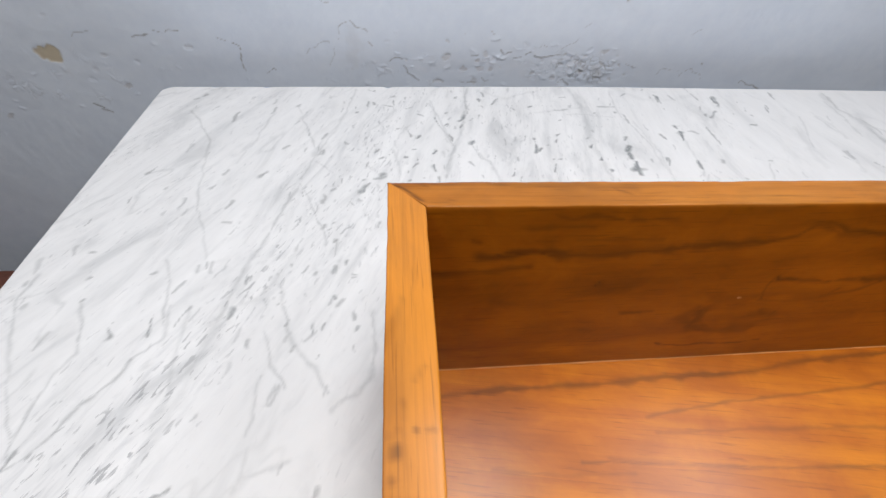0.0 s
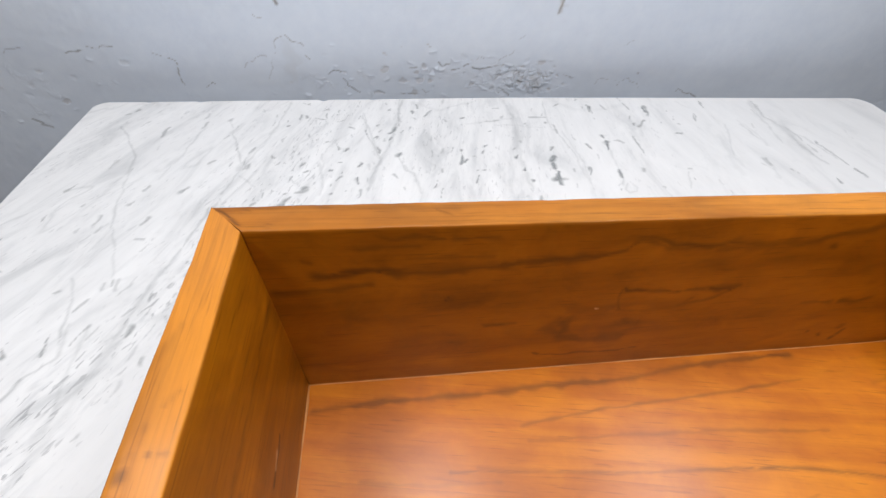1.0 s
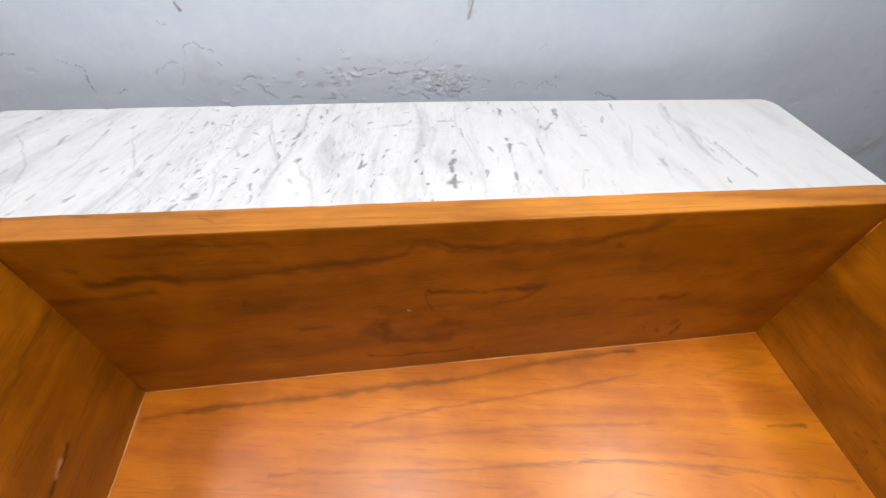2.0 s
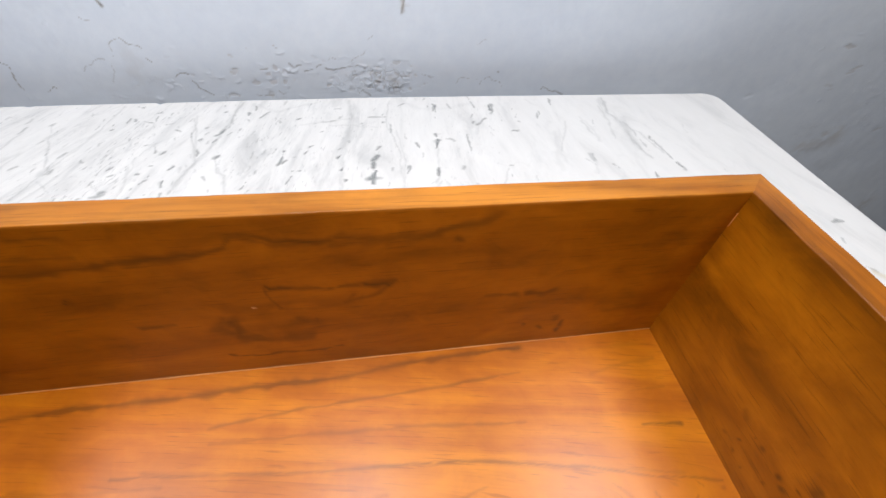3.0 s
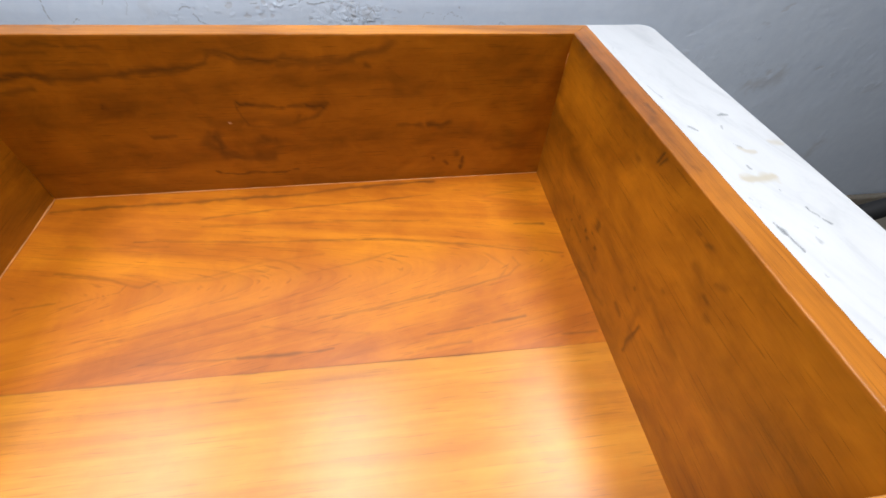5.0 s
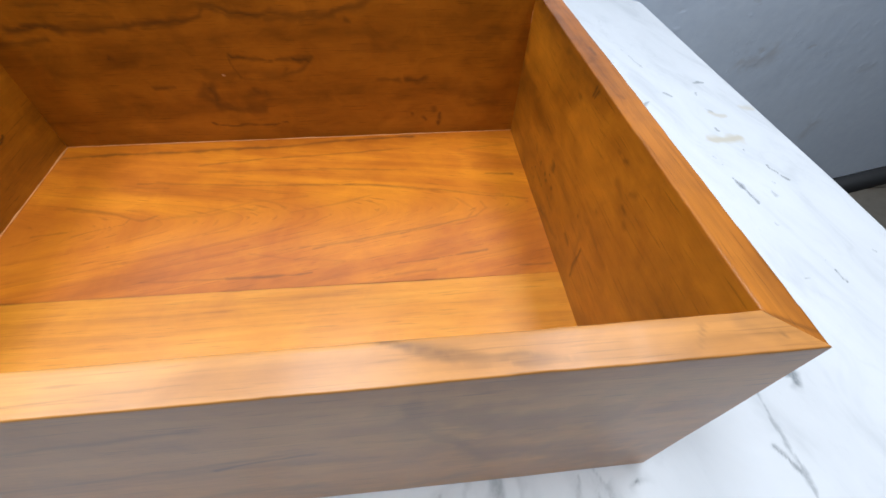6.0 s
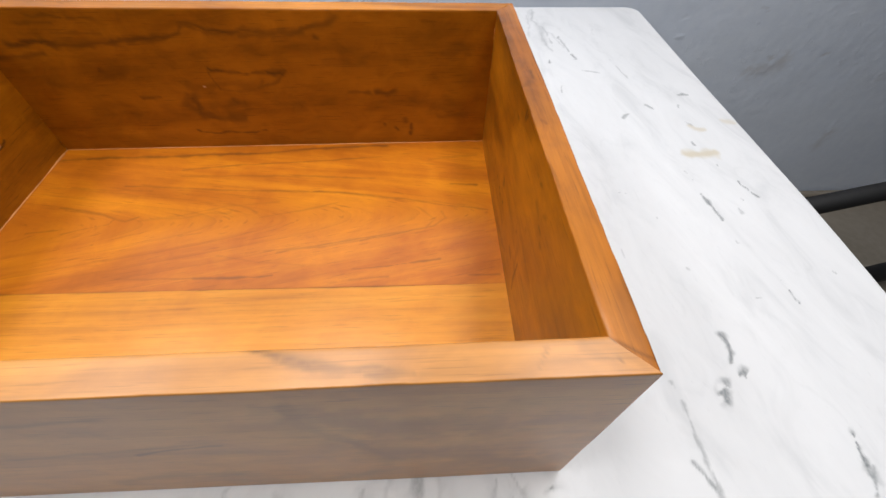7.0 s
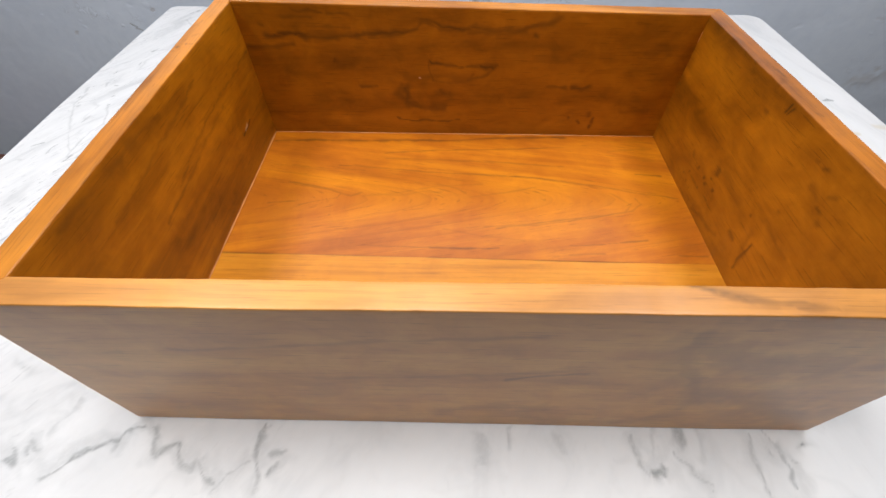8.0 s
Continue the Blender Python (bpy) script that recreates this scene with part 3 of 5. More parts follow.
VEINS_HIGH = [
    (0.00116, 0.29, [(-0.2270, 0.4510), (-0.2120, 0.4320), (-0.1900, 0.3920), (-0.1830, 0.3610), (-0.1790, 0.3320), (-0.1680, 0.2890)]),
    (0.00116, 0.23, [(-0.1680, 0.2890), (-0.1550, 0.2640), (-0.1440, 0.2320)]),
    (0.00116, 0.26, [(-0.1110, 0.4620), (-0.1010, 0.4310), (-0.0880, 0.3950), (-0.0770, 0.3650)]),
    (0.00147, 0.26, [(-0.0480, 0.4960), (-0.0550, 0.4530), (-0.0620, 0.4150), (-0.0780, 0.3720), (-0.0820, 0.3500), (-0.0890, 0.3300)]),
    (0.00126, 0.31, [(-0.0780, 0.3580), (-0.0600, 0.3370)]),
    (0.00158, 0.31, [(-0.0870, 0.3240), (-0.0960, 0.2970), (-0.1010, 0.2710), (-0.1060, 0.2500), (-0.1110, 0.2330)]),
    (0.00126, 0.31, [(-0.0870, 0.3240), (-0.0750, 0.2960), (-0.0660, 0.2760), (-0.0600, 0.2630), (-0.0570, 0.2480)]),
    (0.00126, 0.21, [(-0.1530, 0.3560), (-0.1430, 0.3910), (-0.1380, 0.4310), (-0.1340, 0.4530)]),
    (0.00105, 0.21, [(-0.1740, 0.2640), (-0.1690, 0.2910)]),
]
VEINS_HIGH_TOO = [
    (0.0042, 0.1, [(-0.1270, 0.2840), (-0.1120, 0.3510), (-0.0880, 0.3950), (-0.0640, 0.4310)]),
    (0.00231, 0.15, [(-0.0400, 0.2560), (-0.0280, 0.2810), (-0.0240, 0.3020)]),
    (0.00126, 0.26, [(0.0380, 0.4700), (0.0470, 0.4290), (0.0560, 0.3880)]),
    (0.00126, 0.21, [(-0.0010, 0.3890), (-0.0000, 0.3480)]),
]
VEINS_DENSE = [
    (0.00168, 0.29, [(0.0370, 0.4680), (0.0450, 0.4220), (0.0540, 0.3960), (0.0590, 0.3790), (0.0520, 0.3540), (0.0460, 0.3290)]),
    (0.00168, 0.31, [(0.0590, 0.3790), (0.0690, 0.4050), (0.0760, 0.4430), (0.0840, 0.4990)]),
    (0.00147, 0.26, [(-0.0030, 0.3740), (0.0020, 0.3480), (0.0020, 0.3230)]),
    (0.00147, 0.21, [(-0.0330, 0.3800), (-0.0260, 0.4090), (-0.0140, 0.4300), (-0.0010, 0.4510)]),
    (0.00147, 0.26, [(0.0820, 0.3660), (0.0900, 0.3540), (0.0940, 0.3390), (0.0980, 0.3220)]),
    (0.00126, 0.21, [(0.0010, 0.3930), (0.0080, 0.4130), (0.0250, 0.4280)]),
    (0.00126, 0.21, [(0.0570, 0.4670), (0.0610, 0.4990)]),
    (0.00273, 0.16, [(-0.0580, 0.4370), (-0.0650, 0.4130), (-0.0760, 0.3960), (-0.0800, 0.3650)]),
]
VEINS_FAR = [
    (0.00273, 0.16, [(0.2110, 0.4980), (0.2150, 0.4640), (0.2130, 0.4240), (0.2070, 0.3750), (0.2050, 0.3440), (0.2070, 0.3250)]),
    (0.00147, 0.23, [(0.2600, 0.4950), (0.2550, 0.4420), (0.2620, 0.4060), (0.2680, 0.3740), (0.2670, 0.3380), (0.2670, 0.3270)]),
    (0.00126, 0.21, [(0.1940, 0.4390), (0.2200, 0.4370), (0.2450, 0.4310)]),
    (0.00168, 0.23, [(0.3080, 0.3860), (0.3080, 0.3610), (0.3050, 0.3370), (0.3010, 0.3230)]),
    (0.00525, 0.17, [(0.5420, 0.4900), (0.5370, 0.4520), (0.5450, 0.4290), (0.5450, 0.4020), (0.5430, 0.3790)]),
    (0.0021, 0.21, [(0.5330, 0.4720), (0.5300, 0.4290), (0.5220, 0.3910)]),
    (0.0021, 0.16, [(0.4390, 0.4940), (0.4480, 0.4760)]),
    (0.00252, 0.13, [(0.4950, 0.4460), (0.5010, 0.4140), (0.5000, 0.3860)]),
    (0.00368, 0.1, [(0.4520, 0.4090), (0.4420, 0.3650), (0.4360, 0.3360)]),
]
VEINS_FAR_TOO = [
    (0.00147, 0.26, [(0.0740, 0.4260), (0.0660, 0.3930), (0.0560, 0.3780), (0.0500, 0.3930)]),
    (0.00147, 0.21, [(0.0590, 0.3780), (0.0500, 0.3410), (0.0460, 0.3300)]),
    (0.00147, 0.26, [(0.0820, 0.5020), (0.0790, 0.4550), (0.0710, 0.4090)]),
    (0.00147, 0.26, [(0.0770, 0.3830), (0.0850, 0.3580), (0.0910, 0.3530), (0.0930, 0.3400)]),
    (0.00315, 0.11, [(0.1590, 0.4420), (0.1830, 0.4480), (0.2190, 0.4540)]),
    (0.00315, 0.13, [(0.0970, 0.4950), (0.1280, 0.4740), (0.1710, 0.4950)]),
    (0.0042, 0.1, [(0.2700, 0.5020), (0.2960, 0.4740), (0.3320, 0.4730), (0.3680, 0.4870)]),
]
VEINS_CORNER = [
    (0.00315, 0.29, [(0.5450, 0.4920), (0.5390, 0.4510), (0.5460, 0.4250), (0.5440, 0.3930), (0.5440, 0.3660), (0.5480, 0.3480)]),
    (0.0021, 0.26, [(0.5460, 0.4220), (0.5600, 0.4010), (0.5650, 0.3760), (0.5680, 0.3570)]),
    (0.00168, 0.18, [(0.5380, 0.4850), (0.5320, 0.4510)]),
    (0.00168, 0.18, [(0.4950, 0.4340), (0.4970, 0.4100), (0.4990, 0.4020)]),
    (0.00252, 0.16, [(0.4820, 0.3630), (0.4810, 0.3480), (0.4750, 0.3250)]),
    (0.00168, 0.21, [(0.4740, 0.4350), (0.4490, 0.3700)]),
    (0.00168, 0.18, [(0.6270, 0.4210), (0.6210, 0.3980)]),
    (0.00147, 0.26, [(0.3070, 0.3260), (0.3010, 0.3180), (0.3040, 0.3120), (0.3110, 0.3130), (0.3140, 0.3190), (0.3110, 0.3280)]),
    (0.00126, 0.23, [(0.3800, 0.3410), (0.3690, 0.3150)]),
    (0.00126, 0.21, [(0.2670, 0.4230), (0.2720, 0.3670), (0.2680, 0.3190)]),
]
FLECKS_LEFT = [
    (0.00144, 0.76, [(-0.1090, 0.2110), (-0.1080, 0.2160)]),
    (0.00144, 0.66, [(-0.2370, 0.2460), (-0.2290, 0.2460)]),
    (0.00234, 0.66, [(-0.2170, 0.2020), (-0.2150, 0.2050)]),
    (0.00126, 0.57, [(-0.2220, 0.2210), (-0.2200, 0.2220)]),
    (0.00108, 0.57, [(-0.1590, 0.2040), (-0.1530, 0.2140)]),
    (0.00126, 0.52, [(-0.1800, 0.2220), (-0.1750, 0.2240)]),
    (0.0018, 0.66, [(-0.0470, 0.2170), (-0.0470, 0.2230)]),
    (0.00162, 0.66, [(-0.0330, 0.2140), (-0.0310, 0.2150)]),
    (0.00144, 0.66, [(-0.0590, 0.2160), (-0.0580, 0.2180)]),
    (0.00135, 0.57, [(-0.0830, 0.1910), (-0.0820, 0.1930)]),
    (0.00135, 0.57, [(-0.0680, 0.2240), (-0.0670, 0.2250)]),
    (0.00144, 0.57, [(-0.0680, 0.1540), (-0.0660, 0.1570)]),
    (0.00216, 0.52, [(-0.1930, 0.1260), (-0.1940, 0.1300)]),
    (0.00162, 0.47, [(-0.0490, 0.1890), (-0.0480, 0.1940)]),
    (0.00162, 0.52, [(-0.0420, 0.1880), (-0.0380, 0.1930)]),
]
FLECKS_LEFT_TOO = [
    (0.00144, 0.57, [(-0.0300, 0.1760), (-0.0300, 0.1810)]),
    (0.00144, 0.47, [(-0.0490, 0.2480), (-0.0490, 0.2520)]),
    (0.00144, 0.57, [(-0.1420, 0.2260), (-0.1430, 0.2320)]),
    (0.00108, 0.47, [(-0.1480, 0.2240), (-0.1480, 0.2300)]),
    (0.0027, 0.57, [(-0.0440, 0.0710), (-0.0430, 0.0750)]),
    (0.00135, 0.57, [(-0.1190, 0.1860), (-0.1190, 0.1870)]),
    (0.0018, 0.38, [(-0.2600, 0.2370), (-0.2600, 0.2440)]),
    (0.0018, 0.38, [(-0.2530, 0.1980), (-0.2520, 0.2010)]),
    (0.0027, 0.33, [(-0.2630, 0.2160), (-0.2630, 0.2400)]),
    (0.00144, 0.38, [(-0.1230, 0.1810), (-0.1190, 0.1950)]),
    (0.00144, 0.38, [(-0.1160, 0.2120), (-0.1140, 0.2270)]),
    (0.00144, 0.38, [(-0.1390, 0.1790), (-0.1350, 0.1910)]),
    (0.00144, 0.38, [(-0.1350, 0.2150), (-0.1270, 0.2270)]),
    (0.00144, 0.38, [(-0.1180, 0.1130), (-0.1150, 0.1160)]),
]
FLECKS_HIGH = [
    (0.00228, 0.79, [(-0.2250, 0.4800), (-0.2210, 0.4850)]),
    (0.00152, 0.53, [(-0.2310, 0.4750), (-0.2280, 0.4770)]),
    (0.0019, 0.79, [(-0.1260, 0.3350), (-0.1210, 0.3390)]),
    (0.0019, 0.63, [(-0.1460, 0.2920), (-0.1430, 0.3010)]),
    (0.0019, 0.53, [(-0.1590, 0.3400), (-0.1570, 0.3450)]),
    (0.00171, 0.53, [(-0.1650, 0.3190), (-0.1620, 0.3240)]),
    (0.00152, 0.53, [(-0.1430, 0.2740), (-0.1380, 0.2750)]),
    (0.00171, 0.53, [(-0.1120, 0.3780), (-0.1070, 0.3820)]),
    (0.00209, 0.63, [(-0.0780, 0.3950), (-0.0730, 0.4050)]),
    (0.00171, 0.53, [(-0.1120, 0.4590), (-0.1100, 0.4630)]),
    (0.0019, 0.53, [(-0.1380, 0.4450), (-0.1340, 0.4550)]),
    (0.00152, 0.53, [(-0.1130, 0.4150), (-0.1060, 0.4280)]),
    (0.00247, 0.79, [(-0.0330, 0.3110), (-0.0250, 0.3230)]),
    (0.00171, 0.63, [(-0.0200, 0.3280), (-0.0110, 0.3330)]),
    (0.00171, 0.73, [(-0.0610, 0.2650), (-0.0600, 0.2680)]),
]
FLECKS_HIGH_TOO = [
    (0.00171, 0.73, [(-0.0540, 0.2690), (-0.0530, 0.2710)]),
    (0.00171, 0.73, [(-0.0550, 0.2600), (-0.0540, 0.2630)]),
    (0.00171, 0.73, [(-0.0510, 0.2490), (-0.0500, 0.2510)]),
    (0.0019, 0.63, [(-0.0240, 0.2550), (-0.0250, 0.2630)]),
    (0.00171, 0.63, [(-0.0340, 0.2150), (-0.0310, 0.2140)]),
    (0.00171, 0.63, [(-0.0480, 0.2170), (-0.0480, 0.2230)]),
    (0.00152, 0.63, [(-0.0160, 0.2640), (-0.0150, 0.2690)]),
    (0.00152, 0.63, [(-0.0800, 0.2210), (-0.0800, 0.2270)]),
    (0.00152, 0.63, [(-0.0710, 0.2210), (-0.0670, 0.2250)]),
    (0.00152, 0.73, [(-0.0600, 0.2170), (-0.0590, 0.2190)]),
    (0.00152, 0.53, [(-0.1100, 0.2130), (-0.1070, 0.2170)]),
]
FLECKS_DENSE = [
    (0.00162, 1, [(-0.0080, 0.4790), (-0.0040, 0.4800)]),
    (0.00126, 0.78, [(-0.0340, 0.4950), (-0.0260, 0.4920)]),
    (0.00162, 0.78, [(-0.0090, 0.4160), (-0.0070, 0.4190)]),
    (0.00144, 0.78, [(-0.0150, 0.4610), (-0.0010, 0.4570)]),
    (0.0018, 0.91, [(-0.0000, 0.4130), (0.0020, 0.4140)]),
    (0.00162, 0.91, [(0.0210, 0.3950), (0.0240, 0.3980)]),
    (0.0018, 0.98, [(0.0360, 0.3680), (0.0390, 0.3720)]),
    (0.00198, 0.98, [(0.0370, 0.3400), (0.0370, 0.3500)]),
    (0.00198, 0.98, [(0.0160, 0.3450), (0.0190, 0.3500)]),
    (0.00162, 0.91, [(0.0190, 0.3580), (0.0190, 0.3620)]),
    (0.00162, 0.91, [(0.0080, 0.3610), (0.0110, 0.3610)]),
    (0.00144, 0.91, [(0.0150, 0.3740), (0.0200, 0.3740)]),
    (0.00198, 1, [(0.0490, 0.4140), (0.0540, 0.4210)]),
    (0.00162, 0.91, [(0.0420, 0.4330), (0.0460, 0.4170)]),
    (0.00162, 0.78, [(0.0240, 0.4420), (0.0300, 0.4380)]),
]
FLECKS_DENSE_TOO = [
    (0.00162, 0.78, [(0.0100, 0.4690), (0.0110, 0.4760)]),
    (0.00162, 0.78, [(0.0080, 0.4510), (0.0170, 0.4540)]),
    (0.00144, 0.91, [(0.0110, 0.3250), (0.0120, 0.3260)]),
    (0.00144, 0.91, [(0.0240, 0.3280), (0.0270, 0.3290)]),
    (0.00216, 0.78, [(-0.0160, 0.3300), (-0.0130, 0.3340)]),
    (0.00144, 0.78, [(-0.0310, 0.3270), (-0.0290, 0.3290)]),
    (0.00144, 0.78, [(-0.0190, 0.3710), (-0.0170, 0.3740)]),
    (0.00144, 0.78, [(-0.0170, 0.3590), (-0.0150, 0.3610)]),
    (0.00216, 0.98, [(0.0690, 0.4270), (0.0760, 0.4370)]),
    (0.00198, 0.91, [(0.0680, 0.4130), (0.0710, 0.4180)]),
    (0.00144, 0.65, [(0.0340, 0.4560), (0.0370, 0.4680)]),
    (0.00144, 0.78, [(0.0540, 0.4410), (0.0570, 0.4440)]),
    (0.00216, 0.91, [(0.0810, 0.4260), (0.0840, 0.4310)]),
    (0.0018, 1, [(0.0680, 0.4770), (0.0720, 0.4770)]),
    (0.00144, 0.65, [(0.0790, 0.4430), (0.0820, 0.4670)]),
]
FLECKS_DENSE_MORE = [
    (0.00144, 0.91, [(-0.0450, 0.4440), (-0.0430, 0.4460)]),
    (0.00144, 0.91, [(-0.0280, 0.4920), (-0.0260, 0.4940)]),
]
FLECKS_FAR = [
    (0.00144, 0.91, [(0.0680, 0.4780), (0.0700, 0.4800)]),
    (0.00216, 0.91, [(0.0970, 0.4650), (0.0970, 0.4750)]),
    (0.00126, 0.78, [(0.1090, 0.4600), (0.1190, 0.4740)]),
    (0.00162, 1, [(0.1530, 0.4540), (0.1560, 0.4550)]),
    (0.0027, 0.91, [(0.0770, 0.3830), (0.0810, 0.3880)]),
    (0.00216, 0.91, [(0.0740, 0.4230), (0.0720, 0.4310)]),
    (0.0018, 0.78, [(0.0530, 0.4150), (0.0550, 0.4200)]),
    (0.00162, 0.91, [(0.0990, 0.3570), (0.1000, 0.3620)]),
    (0.00144, 0.91, [(0.1110, 0.3310), (0.1150, 0.3400)]),
    (0.00144, 0.91, [(0.1450, 0.3920), (0.1450, 0.3810), (0.1420, 0.3670)]),
    (0.00144, 0.91, [(0.1460, 0.3690), (0.1490, 0.3740)]),
    (0.00144, 0.91, [(0.1670, 0.4140), (0.1700, 0.4210)]),
    (0.00144, 0.91, [(0.1690, 0.3980), (0.1750, 0.3990)]),
    (0.00144, 0.91, [(0.1670, 0.3830), (0.1690, 0.3900)]),
    (0.00144, 0.91, [(0.1560, 0.3790), (0.1580, 0.3800)]),
]
FLECKS_FAR_TOO = [
    (0.00144, 0.91, [(0.1580, 0.3540), (0.1640, 0.3550)]),
    (0.00144, 0.91, [(0.1540, 0.3340), (0.1590, 0.3470)]),
    (0.00126, 0.91, [(0.1800, 0.4260), (0.1830, 0.4270)]),
    (0.00216, 1, [(0.2020, 0.3740), (0.2050, 0.3790)]),
    (0.00126, 0.65, [(0.2010, 0.3900), (0.2030, 0.3920)]),
    (0.00288, 1, [(0.2390, 0.3670), (0.2440, 0.3740)]),
    (0.00162, 0.78, [(0.2420, 0.3870), (0.2470, 0.3930)]),
    (0.00216, 1, [(0.2060, 0.3580), (0.2050, 0.3510)]),
    (0.00162, 0.91, [(0.2090, 0.3300), (0.2110, 0.3350)]),
]
FLECKS_WIDE = [
    (0.00495, 1, [(0.2400, 0.3480), (0.2370, 0.3360)]),
    (0.0027, 1, [(0.2390, 0.3640), (0.2390, 0.3550)]),
    (0.00198, 0.91, [(0.2380, 0.3280), (0.2390, 0.3340)]),
    (0.0027, 1, [(0.3120, 0.4160), (0.3120, 0.4040), (0.3080, 0.3860)]),
    (0.00162, 0.78, [(0.2880, 0.3970), (0.2890, 0.3870)]),
    (0.00162, 0.85, [(0.2760, 0.3540), (0.2720, 0.3400)]),
    (0.00216, 0.98, [(0.3070, 0.3480), (0.3040, 0.3370)]),
    (0.0027, 0.98, [(0.3860, 0.4800), (0.3880, 0.4650)]),
    (0.00234, 0.85, [(0.3160, 0.4840), (0.3160, 0.4670)]),
    (0.00216, 0.78, [(0.4030, 0.4170), (0.4090, 0.4160)]),
    (0.0018, 0.65, [(0.4150, 0.4370), (0.4180, 0.4310)]),
    (0.00144, 0.65, [(0.3480, 0.4110), (0.3470, 0.3780)]),
    (0.00144, 0.52, [(0.3230, 0.4040), (0.3320, 0.3980)]),
    (0.00198, 0.45, [(0.4790, 0.3620), (0.4780, 0.3470)]),
    (0.00144, 0.65, [(0.3830, 0.3470), (0.3860, 0.3470)]),
]
FLECKS_WIDE_TOO = [
    (0.00162, 0.65, [(0.4470, 0.4630), (0.4410, 0.4430)]),
    (0.00198, 0.65, [(0.4700, 0.4940), (0.4690, 0.4760)]),
    (0.00144, 0.78, [(0.2730, 0.4800), (0.2790, 0.4860)]),
    (0.0018, 0.59, [(0.2350, 0.4560), (0.2540, 0.4560)]),
    (0.00234, 0.52, [(0.1730, 0.4450), (0.1980, 0.4510)]),
    (0.00144, 0.52, [(0.1940, 0.4770), (0.2000, 0.4770)]),
    (0.00144, 0.78, [(0.2260, 0.4390), (0.2290, 0.4420)]),
    (0.00198, 0.78, [(0.2470, 0.4350), (0.2510, 0.4430)]),
    (0.00126, 0.65, [(0.2580, 0.4200), (0.2610, 0.4380)]),
    (0.00126, 0.59, [(0.3610, 0.5130), (0.3680, 0.4730)]),
]
FLECKS_CORNER = [
    (0.0018, 0.98, [(0.5720, 0.3390), (0.5750, 0.3300)]),
    (0.0018, 0.85, [(0.5380, 0.3230), (0.5370, 0.3160)]),
    (0.00144, 0.65, [(0.4980, 0.3400), (0.5020, 0.3330)]),
    (0.0018, 0.59, [(0.4810, 0.3600), (0.4800, 0.3500)]),
    (0.0018, 0.85, [(0.4040, 0.4170), (0.4110, 0.4180)]),
    (0.00162, 0.65, [(0.4150, 0.4340), (0.4180, 0.4310)]),
    (0.00162, 0.65, [(0.4470, 0.4610), (0.4420, 0.4430)]),
    (0.00144, 0.91, [(0.3830, 0.3470), (0.3860, 0.3470)]),
    (0.00216, 0.98, [(0.3180, 0.4810), (0.3170, 0.4650)]),
    (0.0027, 0.78, [(0.3900, 0.4810), (0.3880, 0.4600)]),
    (0.00144, 0.65, [(0.3470, 0.4110), (0.3470, 0.3890)]),
    (0.00162, 0.78, [(0.3050, 0.3480), (0.3040, 0.3350)]),
    (0.00162, 0.78, [(0.2750, 0.3530), (0.2720, 0.3390)]),
    (0.0018, 0.72, [(0.3630, 0.4320), (0.3760, 0.4470)]),
    (0.00144, 0.52, [(0.3260, 0.4040), (0.3300, 0.3990)]),
]
FLECKS_RIGHT = [
    (0.0027, 0.91, [(0.5780, -0.0890), (0.5800, -0.0950), (0.5760, -0.1080)]),
    (0.0036, 0.88, [(0.5600, -0.1290), (0.5640, -0.1270), (0.5620, -0.1350)]),
    (0.0027, 0.72, [(0.5670, -0.1220), (0.5670, -0.1260)]),
    (0.00252, 0.85, [(0.5770, -0.1200), (0.5830, -0.1150), (0.5820, -0.1200)]),
    (0.00162, 0.98, [(0.6500, -0.0520), (0.6510, -0.0630)]),
    (0.0018, 0.98, [(0.6530, -0.0760), (0.6540, -0.0800)]),
    (0.00216, 0.98, [(0.6300, -0.1570), (0.6270, -0.1680), (0.6270, -0.1760)]),
    (0.00288, 0.78, [(0.6270, -0.1790), (0.6250, -0.1860)]),
    (0.00126, 0.65, [(0.6290, -0.1780), (0.6200, -0.1930)]),
    (0.00144, 0.52, [(0.5310, -0.1220), (0.5330, -0.1340), (0.5320, -0.1500), (0.5320, -0.1690), (0.5330, -0.1840), (0.5320, -0.1970)]),
    (0.0018, 0.78, [(0.5250, -0.1700), (0.5280, -0.1770), (0.5330, -0.1860)]),
    (0.00126, 0.52, [(0.6940, -0.0340), (0.6960, -0.0360)]),
]
FLECKS_RIGHT_TOO = [
    (0.00126, 0.45, [(0.5780, -0.0270), (0.5800, -0.0290)]),
    (0.00108, 0.45, [(0.6200, -0.0570), (0.6230, -0.0590)]),
    (0.00144, 0.39, [(0.6480, -0.0360), (0.6490, -0.0420)]),
    (0.0018, 0.33, [(0.4150, -0.1720), (0.4190, -0.1880)]),
    (0.00126, 1, [(0.4350, -0.1790), (0.4360, -0.1790)]),
]
